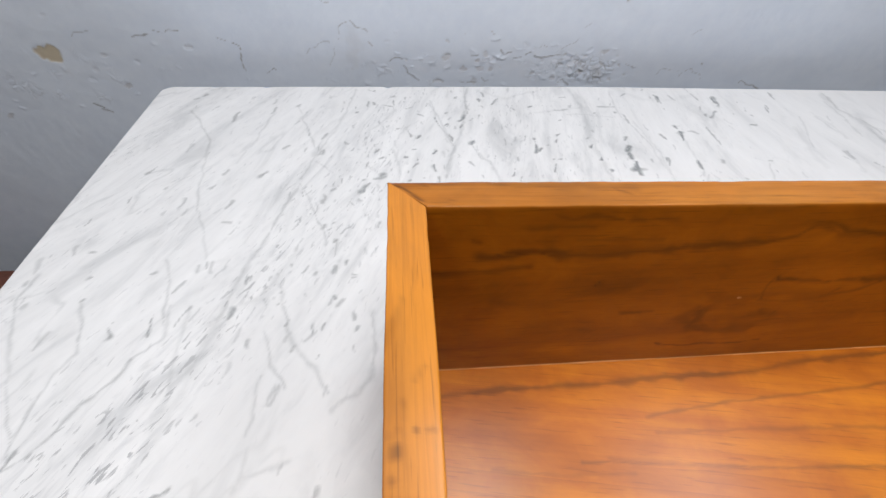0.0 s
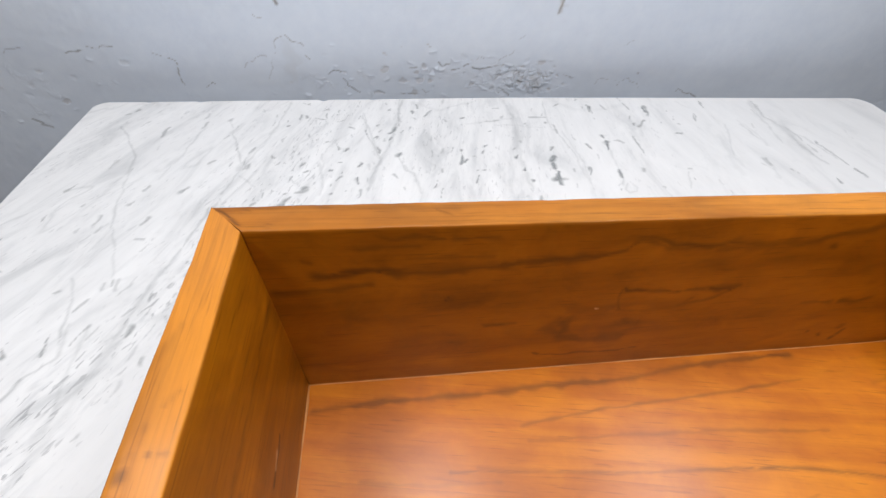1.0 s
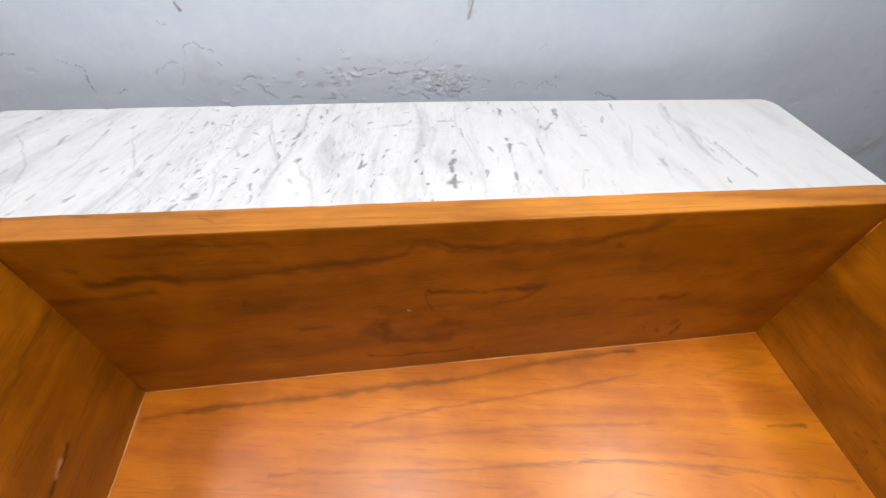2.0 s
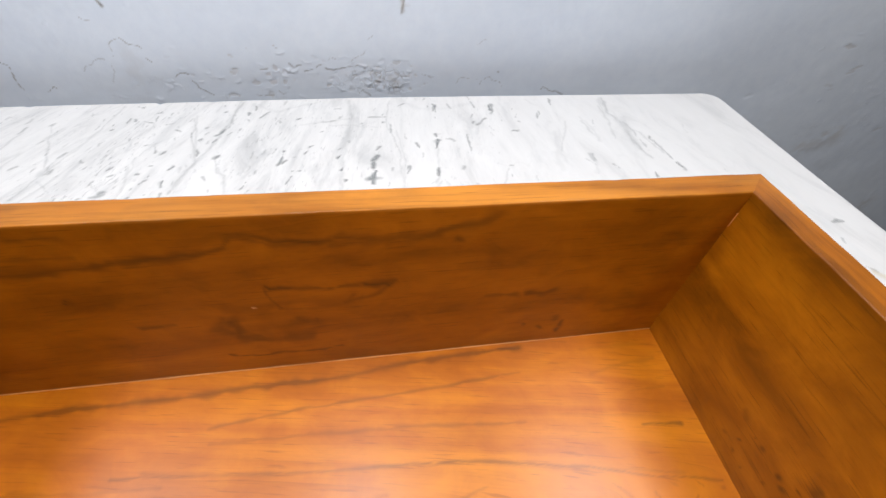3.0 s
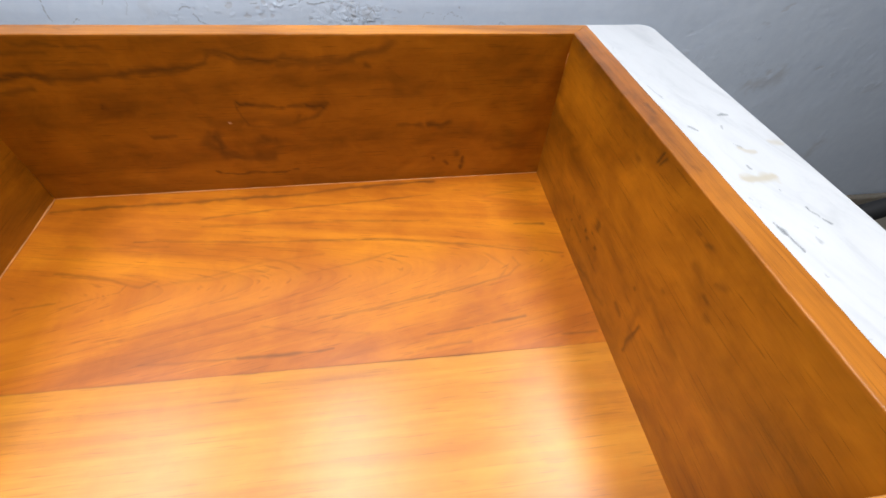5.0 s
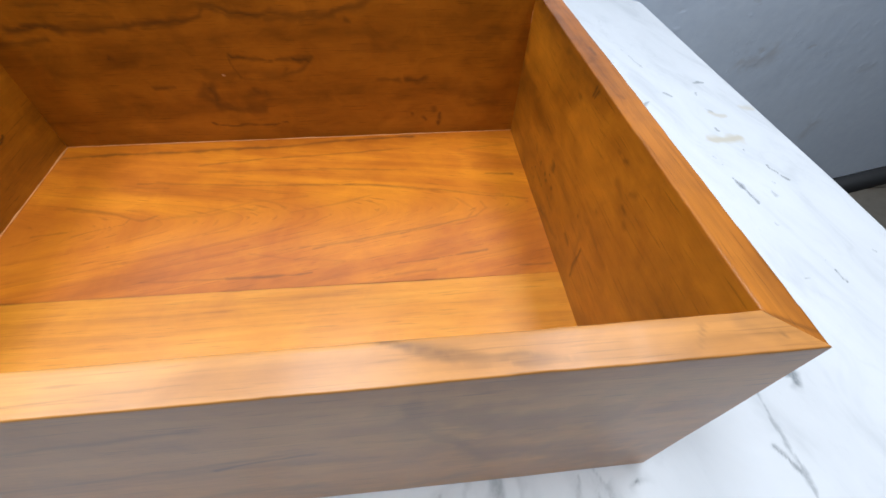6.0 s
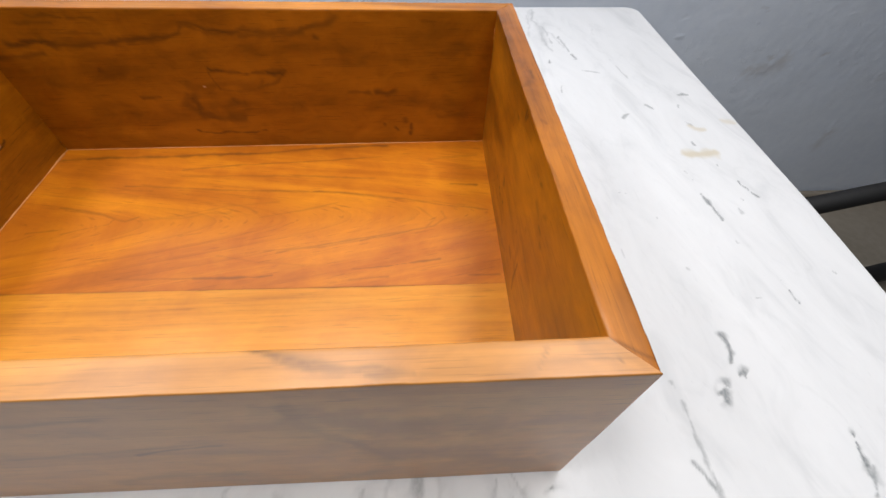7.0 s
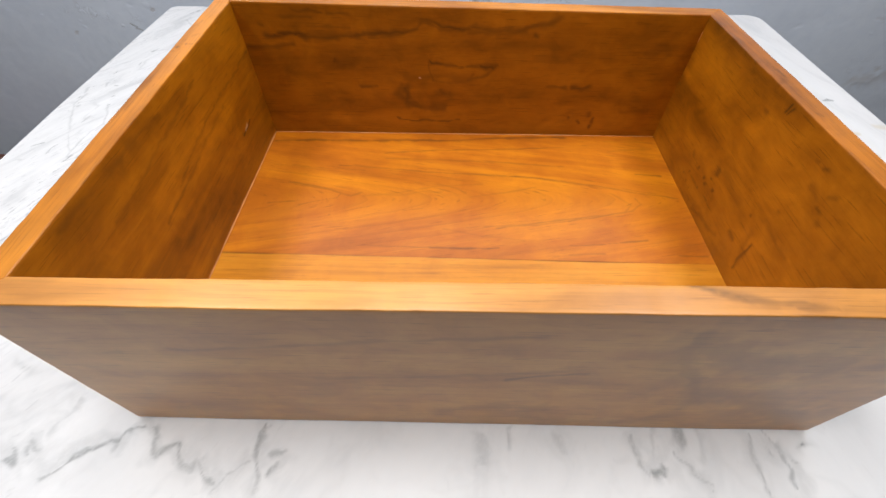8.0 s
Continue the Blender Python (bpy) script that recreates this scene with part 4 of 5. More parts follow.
FLECKS_SIDE = [
    (0.00198, 0.91, [(0.6280, 0.0590), (0.6310, 0.0440), (0.6330, 0.0250)]),
    (0.00144, 0.91, [(0.6730, 0.0770), (0.6760, 0.0630), (0.6810, 0.0540)]),
    (0.00126, 0.78, [(0.6630, 0.0530), (0.6640, 0.0510)]),
    (0.0018, 0.78, [(0.6800, 0.2330), (0.6930, 0.2330)]),
    (0.0018, 0.65, [(0.5960, 0.1860), (0.6050, 0.1930)]),
    (0.0018, 0.65, [(0.6310, 0.2110), (0.6360, 0.2030)]),
    (0.00144, 0.52, [(0.5780, 0.2940), (0.5990, 0.2880)]),
    (0.00162, 0.52, [(0.5680, 0.3860), (0.5760, 0.3220)]),
    (0.00144, 0.45, [(0.5500, 0.0650), (0.5580, 0.0630)]),
    (0.00162, 0.52, [(0.6630, 0.1770), (0.6680, 0.1680)]),
    (0.00162, 0.45, [(0.6550, 0.0470), (0.6530, 0.0330)]),
    (0.00126, 0.39, [(0.6330, 0.0030), (0.6340, -0.0010)]),
    (0.00144, 0.39, [(0.6260, 0.0930), (0.6310, 0.0740)]),
    (0.0018, 0.39, [(0.5500, 0.4350), (0.5530, 0.3650)]),
    (0.00162, 0.39, [(0.6240, 0.3200), (0.6320, 0.2730)]),
]
VEINS_FRONT = [
    (0.0022, 0.55, [(-0.0420, -0.2080), (-0.0370, -0.2040), (-0.0300, -0.1960), (-0.0240, -0.1890), (-0.0160, -0.1900), (-0.0110, -0.1850), (-0.0020, -0.1870), (0.0030, -0.1810), (0.0070, -0.1750)]),
    (0.0032, 0.6, [(-0.0690, -0.1990), (-0.0650, -0.1980), (-0.0720, -0.1920)]),
    (0.0036, 0.5, [(-0.0550, -0.1950), (-0.0570, -0.1890), (-0.0500, -0.1920)]),
    (0.004, 0.32, [(-0.0500, -0.1790), (-0.0480, -0.1690), (-0.0430, -0.1590)]),
    (0.0024, 0.6, [(0.0130, -0.1770), (0.0210, -0.1880), (0.0230, -0.1950), (0.0290, -0.1900), (0.0340, -0.1880), (0.0400, -0.1970), (0.0460, -0.2020), (0.0520, -0.1970), (0.0600, -0.2050), (0.0670, -0.2080)]),
    (0.0022, 0.5, [(0.0680, -0.2150), (0.0720, -0.2070), (0.0790, -0.2000), (0.0850, -0.1940)]),
    (0.0024, 0.5, [(0.0920, -0.2130), (0.0890, -0.1990), (0.0870, -0.1830), (0.0860, -0.1760)]),
    (0.0016, 0.5, [(0.0880, -0.1780), (0.0910, -0.1750)]),
]
VEINS_FRONT_TOO = [
    (0.0022, 0.55, [(0.0990, -0.2030), (0.1020, -0.1980)]),
    (0.0024, 0.4, [(0.0950, -0.1940), (0.1040, -0.1920)]),
    (0.002, 0.45, [(-0.0040, -0.1930), (-0.0030, -0.1920)]),
    (0.006, 0.18, [(-0.0500, -0.2000), (-0.0390, -0.2040), (-0.0300, -0.1960)]),
]
VEINS_NEAR = [
    (0.002, 0.5, [(0.3280, -0.1750), (0.3290, -0.1820), (0.3300, -0.1930), (0.3320, -0.1980)]),
    (0.004, 0.6, [(0.3330, -0.1990), (0.3410, -0.1970), (0.3410, -0.1930)]),
    (0.003, 0.5, [(0.3560, -0.1820), (0.3580, -0.1720)]),
    (0.0016, 0.4, [(0.3530, -0.1860), (0.3580, -0.1910), (0.3630, -0.1970), (0.3680, -0.2060), (0.3680, -0.2100)]),
    (0.002, 0.42, [(0.4040, -0.1750), (0.4020, -0.1880), (0.4020, -0.1980), (0.4030, -0.2070)]),
    (0.002, 0.42, [(0.4190, -0.1770), (0.4220, -0.1880), (0.4240, -0.1960), (0.4230, -0.2060)]),
    (0.0016, 0.35, [(0.2480, -0.1740), (0.2480, -0.1860)]),
    (0.003, 0.25, [(0.2800, -0.1780), (0.2810, -0.1870)]),
    (0.006, 0.2, [(0.2290, -0.1810), (0.2300, -0.1930)]),
    (0.0013, 0.9, [(0.4380, -0.1790), (0.4380, -0.1790)]),
    (0.0026, 0.3, [(0.4140, -0.1840), (0.4140, -0.1890)]),
    (0.0016, 0.4, [(0.4250, -0.1890), (0.4260, -0.1900)]),
]
VEINS_NEAR_TOO = [
    (0.004, 0.18, [(0.3700, -0.1740), (0.3690, -0.1890)]),
    (0.0035, 0.2, [(0.3440, -0.1740), (0.3400, -0.1910)]),
]
STAINS = [
    (0.009, 0.85, [(0.6410, 0.1190), (0.6530, 0.1190), (0.6700, 0.1190)]),
    (0.005, 0.65, [(0.6660, 0.1680), (0.6700, 0.1640), (0.6780, 0.1600)]),
    (0.006, 0.55, [(0.7110, 0.1760), (0.7190, 0.1710)]),
]


def scattered_flecks(seed):
    """Short grey flecks that lie along the stone's bedding, thick behind the box and thin elsewhere."""
    rng = random.Random(seed)
    marks = []
    for count, (x0, x1), (y0, y1), longest, widest in (
        (130, (-0.10, 0.14), (0.16, 0.50), 0.011, 0.0019),
        (45, (0.08, 0.42), (0.29, 0.50), 0.011, 0.0018),
        (40, (-0.26, -0.05), (0.05, 0.50), 0.016, 0.0022),
        (6, (0.42, 0.70), (0.20, 0.50), 0.020, 0.0020),
        (16, (-0.10, 0.00), (-0.05, 0.25), 0.008, 0.0018),
        (6, (0.46, 0.72), (-0.25, 0.15), 0.010, 0.0014),
    ):
        for _ in range(count):
            x, y = rng.uniform(x0, x1), rng.uniform(y0, y1)
            lean = rng.gauss(-0.10 if x < 0.1 else 0.12, 0.22) + (0.25 if x < -0.05 else 0)
            length = rng.uniform(0.25, 1.0) * longest
            dx, dy = length * math.sin(lean), length * math.cos(lean)
            marks.append((rng.uniform(0.35, 0.85) * widest, rng.uniform(0.25, 0.80), [(x - dx / 2, y - dy / 2), (x + dx / 2, y + dy / 2)]))
    return marks


def marble_slab(parent):
    step = 0.0012
    xs = np.linspace(SX0, SX1, round((SX1 - SX0) / step))
    ys = np.linspace(SY0, SY1, round((SY1 - SY0) / step))
    u, v = (a.ravel().copy() for a in np.meshgrid(xs, ys, indexing="ij"))
    vein = np.zeros_like(u)
    for k, marks in enumerate((VEINS_LEFT, VEINS_LEFT_TOO, VEINS_HIGH, VEINS_HIGH_TOO, VEINS_DENSE, VEINS_FAR, VEINS_FAR_TOO, VEINS_CORNER)):
        vein = np.maximum(vein, strokes(u, v, marks, 200 + 20 * k, 0.0014, 0.5, True))
    for k, marks in enumerate((FLECKS_LEFT, FLECKS_LEFT_TOO, FLECKS_HIGH, FLECKS_HIGH_TOO, FLECKS_DENSE, FLECKS_DENSE_TOO, FLECKS_DENSE_MORE, FLECKS_FAR, FLECKS_FAR_TOO, FLECKS_WIDE, FLECKS_WIDE_TOO, FLECKS_CORNER, FLECKS_RIGHT, FLECKS_RIGHT_TOO, FLECKS_SIDE)):
        vein = np.maximum(vein, strokes(u, v, marks, 700 + 20 * k, 0.0015, 0.9))
    front = VEINS_FRONT + VEINS_FRONT_TOO + VEINS_NEAR + VEINS_NEAR_TOO
    vein = np.maximum(vein, strokes(u, v, front, 430, 0.003, 0.7, True))
    # the broad veins in front fade into grey on both sides
    vein = np.maximum(vein, strokes(u, v, [(2.6 * w, 0.34 * strength, line) for w, strength, line in front], 440, 0.004, 0.8, True))
    vein = np.maximum(vein, strokes(u, v, scattered_flecks(4), 400, 0.0025, 1.0))
    # across and along the bedding, which swings round from one end of the slab to the other
    swing = np.clip(0.49 - 0.95 * (u + 0.15), -0.16, 0.49)
    across = u - swing * (v - 0.25)
    bed = np.stack([across, v, 0 * u], 1)
    # where the stone is grey and flecked
    diagonal = np.exp(-((across + 0.085) / 0.045) ** 2)
    behind = np.clip((v - 0.13) * 6, 0, 1) * np.exp(-((u - 0.14) / 0.20) ** 2)
    belt = 0.34 * np.clip((0.10 - u) * 4, 0, 1) + 0.50 * diagonal + 0.42 * behind + 0.10
    belt *= np.clip(0.75 + 0.5 * cloud(across * 1.5, v * 0.6, 0.06, 500, 3), 0.1, 1.3)
    belt = np.clip(belt, 0, 1.1)
    # thin wandering veins
    lines = 1 - np.abs(cloud(across * 1.5, v * 0.55, 0.075, 540, 4)) * 16
    left = np.clip((0.05 - u) * 5, 0, 1)
    vein = np.maximum(vein, 0.24 * np.clip(lines, 0, 1) * (0.30 + 0.70 * left) * np.clip(0.5 + cloud(u, v, 0.02, 560, 3), 0, 1))
    stain = strokes(u, v, STAINS, 600, 0.002, 0.3)
    # rounded corners
    for x, y, sx, sy, r in ((SX0, SY0, -1, -1, 0.016), (SX1, SY0, 1, -1, 0.016), (SX0, SY1, -1, 1, 0.013), (SX1, SY1, 1, 1, 0.021)):
        cx, cy = x - sx * r, y - sy * r
        dx, dy = u - cx, v - cy
        d = np.hypot(dx, dy)
        out = (dx * sx > 0) & (dy * sy > 0) & (d > r)
        u[out], v[out] = cx + dx[out] / d[out] * r, cy + dy[out] / d[out] * r
    # the end by the wall is cut a little out of square
    u -= 0.012 * np.clip((u - 0.5) / 0.223, 0, 1) * np.clip((v - 0.05) / 0.45, 0, 1)
    u += 0.009 * np.clip((-0.05 - u) / 0.226, 0, 1) * np.clip((v - 0.2) / 0.3, 0, 1)
    v -= 0.013 * np.clip((u - 0.22) / 0.47, 0, 1) * np.clip((v - 0.36) / 0.14, 0, 1)
    u += 0.004 * np.clip((u - 0.5) / 0.223, 0, 1) * np.clip((0.30 - v) / 0.30, 0, 1)
    # small nicks in the far edge
    for nx, depth in ((-0.152, 0.0025), (-0.010, 0.004), (0.05, 0.0015), (-0.21, 0.0015)):
        near = np.clip(1 - np.abs(u - nx) / 0.006, 0, 1) * np.clip(1 - (SY1 - v) / 0.03, 0, 1)
        v -= depth * near
    z = SLAB_Z + 0.00012 * cloud(u, v, 0.05, 610, 2)
    nu, nv = len(xs), len(ys)
    top = np.stack([u, v, z], 1)
    faces = quads(nu, nv)
    ring = [i * nv for i in range(nu)] + [(nu - 1) * nv + j for j in range(1, nv)] + [i * nv + nv - 1 for i in range(nu - 2, -1, -1)] + [j for j in range(nv - 2, 0, -1)]
    centre = np.array([(SX0 + SX1) / 2, (SY0 + SY1) / 2])
    rim = top[ring]
    nxt, prv = np.roll(rim[:, :2], -1, 0), np.roll(rim[:, :2], 1, 0)
    tangent = nxt - prv
    normal = np.stack([tangent[:, 1], -tangent[:, 0]], 1)
    normal /= np.maximum(np.hypot(normal[:, 0], normal[:, 1]), 1e-9)[:, None]
    layers, index = [top], [ring]
    count, n = len(top), len(ring)
    for out, down in ((0.0007, 0.0002), (0.0013, 0.0008), (0.0016, 0.0016), (0.0016, 0.0185), (0.0, 0.020)):
        layers.append(np.column_stack([rim[:, :2] + normal * out, rim[:, 2] - down]))
        index.append(list(range(count, count + n)))
        count += n
    for a, b in zip(index, index[1:]):
        faces += [[a[k], b[k], b[(k + 1) % n], a[(k + 1) % n]] for k in range(n)]
    faces.append(index[-1][::-1])
    extra = count - len(top)
    tail = np.tile(vein[ring], 5)
    me = mesh_of("tabletop", np.vstack(layers), faces, {"vein": np.append(vein, tail), "stain": np.append(stain, np.zeros(extra)), "belt": np.append(belt, np.tile(belt[ring], 5)), "bed": np.vstack([bed] + [bed[ring]] * 5)})
    return part_of("tabletop", me, MARBLE, parent, "white marble slab with grey veins and flecks, eased edge")


table = thing("marble_table", ((SX0 + SX1) / 2, (SY0 + SY1) / 2, 0), "low table with a grey-veined white marble top against the wall", "table")
marble_slab(table)
LEG_X, LEG_Y = (SX0 + 0.09, SX1 - 0.09), (SY0 + 0.09, SY1 - 0.09)
for lx in LEG_X:
    for ly in LEG_Y:
        part("leg", block(lx - 0.028, lx + 0.028, ly - 0.028, ly + 0.028, 0, SLAB_Z - 0.020, 0.003), TABLE_WOOD, table, "dark wooden leg")
for ly in LEG_Y:
    part("apron", block(LEG_X[0] + 0.0285, LEG_X[1] - 0.0285, ly - 0.012, ly + 0.012, SLAB_Z - 0.10, SLAB_Z - 0.0205, 0.002), TABLE_WOOD, table)
for lx in LEG_X:
    part("apron", block(lx - 0.012, lx + 0.012, LEG_Y[0] + 0.0285, LEG_Y[1] - 0.0285, SLAB_Z - 0.10, SLAB_Z - 0.0205, 0.002), TABLE_WOOD, table)


# ---- the wooden box ----
BACK_CLUSTER = [
    (0.00208, 0.68, [(0.1860, 0.6150), (0.1880, 0.6120), (0.1990, 0.6120)]),
    (0.00234, 0.48, [(0.1990, 0.6120), (0.2200, 0.6100), (0.2350, 0.6110)]),
    (0.0026, 0.72, [(0.2350, 0.6110), (0.2490, 0.6100), (0.2460, 0.6080)]),
    (0.00234, 0.56, [(0.1860, 0.6140), (0.1860, 0.6050), (0.1900, 0.5970)]),
    (0.00169, 0.32, [(0.1900, 0.5970), (0.2040, 0.5940), (0.2200, 0.5950), (0.2290, 0.6040)]),
    (0.00468, 0.64, [(0.1610, 0.5870), (0.1620, 0.5840)]),
    (0.0039, 0.4, [(0.1580, 0.5910), (0.1530, 0.5830), (0.1620, 0.5740)]),
    (0.00312, 0.48, [(0.1710, 0.5720), (0.1790, 0.5680)]),
    (0.00312, 0.44, [(0.1960, 0.5850), (0.2010, 0.5820)]),
    (0.00338, 0.36, [(0.2060, 0.5850), (0.2070, 0.5810)]),
    (0.00234, 0.52, [(0.1180, 0.5880), (0.1280, 0.5880)]),
    (0.00169, 0.6, [(0.1510, 0.5550), (0.1720, 0.5520), (0.1930, 0.5520), (0.2160, 0.5520)]),
]
BACK_CLUSTER_TOO = [
    (0.00156, 0.4, [(0.1830, 0.5680), (0.1900, 0.5650)]),
]
BACK_MORE = [
    (0.00224, 0.66, [(0.3300, 0.5570), (0.3310, 0.5560)]),
    (0.00224, 0.66, [(0.3390, 0.5530), (0.3410, 0.5510)]),
    (0.00252, 0.66, [(0.3490, 0.5620), (0.3500, 0.5600)]),
    (0.00252, 0.66, [(0.3560, 0.5580), (0.3550, 0.5530)]),
    (0.00224, 0.57, [(0.3540, 0.5480), (0.3550, 0.5460)]),
    (0.00336, 0.47, [(0.3270, 0.5890), (0.3410, 0.5910)]),
    (0.00196, 0.76, [(0.0970, 0.6160), (0.0970, 0.6140)]),
    (0.00224, 0.66, [(0.2820, 0.6400), (0.2840, 0.6390)]),
    (0.0042, 0.33, [(0.3810, 0.5650), (0.4080, 0.5680)]),
    (0.0028, 0.43, [(0.3020, 0.5910), (0.3180, 0.5910)]),
    (0.007, 0.24, [(0.3840, 0.6250), (0.4060, 0.6280)]),
    (0.00336, 0.33, [(0.0680, 0.6390), (0.1040, 0.6380), (0.1460, 0.6410)]),
    (0.0028, 0.43, [(0.1430, 0.6410), (0.1620, 0.6410), (0.1750, 0.6450), (0.1800, 0.6510), (0.1850, 0.6510), (0.1980, 0.6440), (0.2180, 0.6440), (0.2290, 0.6470)]),
]
BACK_MORE_TOO = [
    (0.0042, 0.52, [(0.2290, 0.6470), (0.2480, 0.6440), (0.2690, 0.6450), (0.2900, 0.6500), (0.2990, 0.6540)]),
    (0.00224, 0.38, [(0.0970, 0.6560), (0.1150, 0.6570)]),
]
BACK_STREAKS = [
    (0.0024, 0.45, [(0.0200, 0.6270), (0.0420, 0.6280), (0.0610, 0.6290)]),
    (0.00288, 0.56, [(0.0400, 0.6370), (0.0600, 0.6390), (0.0880, 0.6370), (0.1190, 0.6390), (0.1440, 0.6400)]),
    (0.00192, 0.38, [(0.0660, 0.6600), (0.0820, 0.6600), (0.0920, 0.6580)]),
    (0.00168, 0.34, [(0.0570, 0.6530), (0.0710, 0.6540), (0.0840, 0.6530)]),
    (0.00312, 0.38, [(0.0970, 0.6180), (0.0980, 0.6130)]),
    (0.0024, 0.41, [(0.1180, 0.5890), (0.1270, 0.5890), (0.1340, 0.5880)]),
    (0.00168, 0.38, [(0.0350, 0.6480), (0.0380, 0.6470)]),
    (0.00192, 0.3, [(0.0790, 0.6460), (0.0970, 0.6460), (0.1150, 0.6460)]),
]
RIGHT_STREAKS = [
    (0.00096, 0.75, [(-0.0060, 0.6510), (-0.0090, 0.6580)]),
    (0.00096, 0.75, [(-0.0100, 0.6510), (-0.0120, 0.6570)]),
    (0.00192, 0.45, [(-0.0350, 0.5620), (-0.0420, 0.5620)]),
    (0.00312, 0.49, [(-0.0580, 0.5490), (-0.0570, 0.5600), (-0.0580, 0.5750)]),
    (0.0036, 0.3, [(-0.0550, 0.5620), (-0.0510, 0.5800)]),
    (0.00312, 0.38, [(-0.0530, 0.5950), (-0.0650, 0.5930), (-0.0820, 0.5910)]),
    (0.00192, 0.45, [(-0.0500, 0.6470), (-0.0530, 0.6470)]),
    (0.0024, 0.45, [(-0.0580, 0.6450), (-0.0600, 0.6460)]),
    (0.00216, 0.52, [(-0.0740, 0.6280), (-0.0770, 0.6280)]),
    (0.0024, 0.26, [(-0.0600, 0.6350), (-0.0690, 0.6320)]),
    (0.00192, 0.34, [(-0.0730, 0.6390), (-0.0780, 0.6400)]),
    (0.00288, 0.45, [(0.0090, 0.6430), (0.0070, 0.6430)]),
    (0.0036, 0.22, [(-0.0330, 0.5810), (-0.0130, 0.5850), (0.0080, 0.5880)]),
    (0.0036, 0.26, [(0.0140, 0.5410), (-0.0070, 0.5450), (-0.0260, 0.5480)]),
]
RIGHT_STREAKS_TOO = [
    (0.00192, 0.3, [(-0.0560, 0.6060), (-0.0580, 0.6060)]),
    (0.0024, 0.3, [(-0.0810, 0.6230), (-0.0820, 0.6230)]),
]
RIGHT_DOTS = [
    (0.00132, 0.63, [(0.0520, 0.5490), (0.0510, 0.5490)]),
    (0.00132, 0.63, [(0.0460, 0.5560), (0.0450, 0.5570)]),
    (0.00132, 0.63, [(0.0430, 0.5680), (0.0430, 0.5680)]),
    (0.00154, 0.63, [(0.0370, 0.5690), (0.0370, 0.5690)]),
    (0.00132, 0.54, [(0.0440, 0.5480), (0.0430, 0.5480)]),
    (0.00176, 0.63, [(0.0350, 0.5460), (0.0350, 0.5470)]),
    (0.00154, 0.63, [(0.0250, 0.5560), (0.0250, 0.5560)]),
    (0.00154, 0.63, [(0.0240, 0.5680), (0.0240, 0.5680)]),
    (0.00154, 0.63, [(0.0190, 0.5650), (0.0190, 0.5650)]),
    (0.00154, 0.63, [(0.0170, 0.5730), (0.0160, 0.5730)]),
    (0.00264, 0.45, [(0.0150, 0.5810), (0.0150, 0.5860)]),
    (0.00154, 0.63, [(0.0080, 0.5690), (0.0060, 0.5690)]),
    (0.00242, 0.45, [(0.0560, 0.5710), (0.0530, 0.5700)]),
    (0.00176, 0.63, [(-0.0400, 0.5870), (-0.0410, 0.5870)]),
]
LEFT_STREAKS = [
    (0.003, 0.4, [(-0.0220, 0.6540), (-0.0780, 0.6550), (-0.1260, 0.6560)]),
    (0.002, 0.35, [(0.0533, 0.6137), (-0.0120, 0.6050), (-0.0690, 0.5990)]),
    (0.002, 0.35, [(0.0303, 0.6470), (-0.0410, 0.6380), (-0.0990, 0.6310)]),
    (0.002, 0.35, [(0.1280, 0.6237), (0.0350, 0.6203), (-0.0400, 0.6080)]),
    (0.0011, 0.8, [(0.0650, 0.5745), (0.0700, 0.5752), (0.0800, 0.5762), (0.0850, 0.5785)]),
]
BACK_CHIPS = [(0.0009, 0.9, [(0.1760, 0.5990), (0.1770, 0.5990)])]
LEFT_CHIPS = [(0.0020, 0.85, [(0.0715, 0.5770), (0.0775, 0.5782)])]
FLOOR_STREAKS = [
    (0.00095, 0.75, [(0.3200, 0.0530), (0.3520, 0.0470), (0.3880, 0.0380), (0.4220, 0.0320)]),
    (0.00095, 0.6, [(0.3140, 0.0010), (0.3340, 0.0050), (0.3550, 0.0100), (0.3740, 0.0150), (0.3840, 0.0230), (0.3810, 0.0310)]),
    (0.00095, 0.85, [(0.3100, -0.0280), (0.3370, -0.0260), (0.3690, -0.0220), (0.3780, -0.0210)]),
    (0.00114, 0.5, [(0.3090, -0.0380), (0.3280, -0.0370), (0.3370, -0.0360)]),
    (0.00123, 0.85, [(0.3990, -0.0370), (0.4110, -0.0370), (0.4230, -0.0370)]),
    (0.00123, 0.95, [(0.3910, 0.0660), (0.4020, 0.0650), (0.4140, 0.0640)]),
    (0.00228, 0.4, [(0.3720, 0.1010), (0.3950, 0.1050), (0.4180, 0.1070)]),
    (0.00152, 0.3, [(0.3700, 0.1190), (0.4220, 0.1180)]),
    (0.00133, 0.35, [(0.3930, 0.0870), (0.4150, 0.0870)]),
]
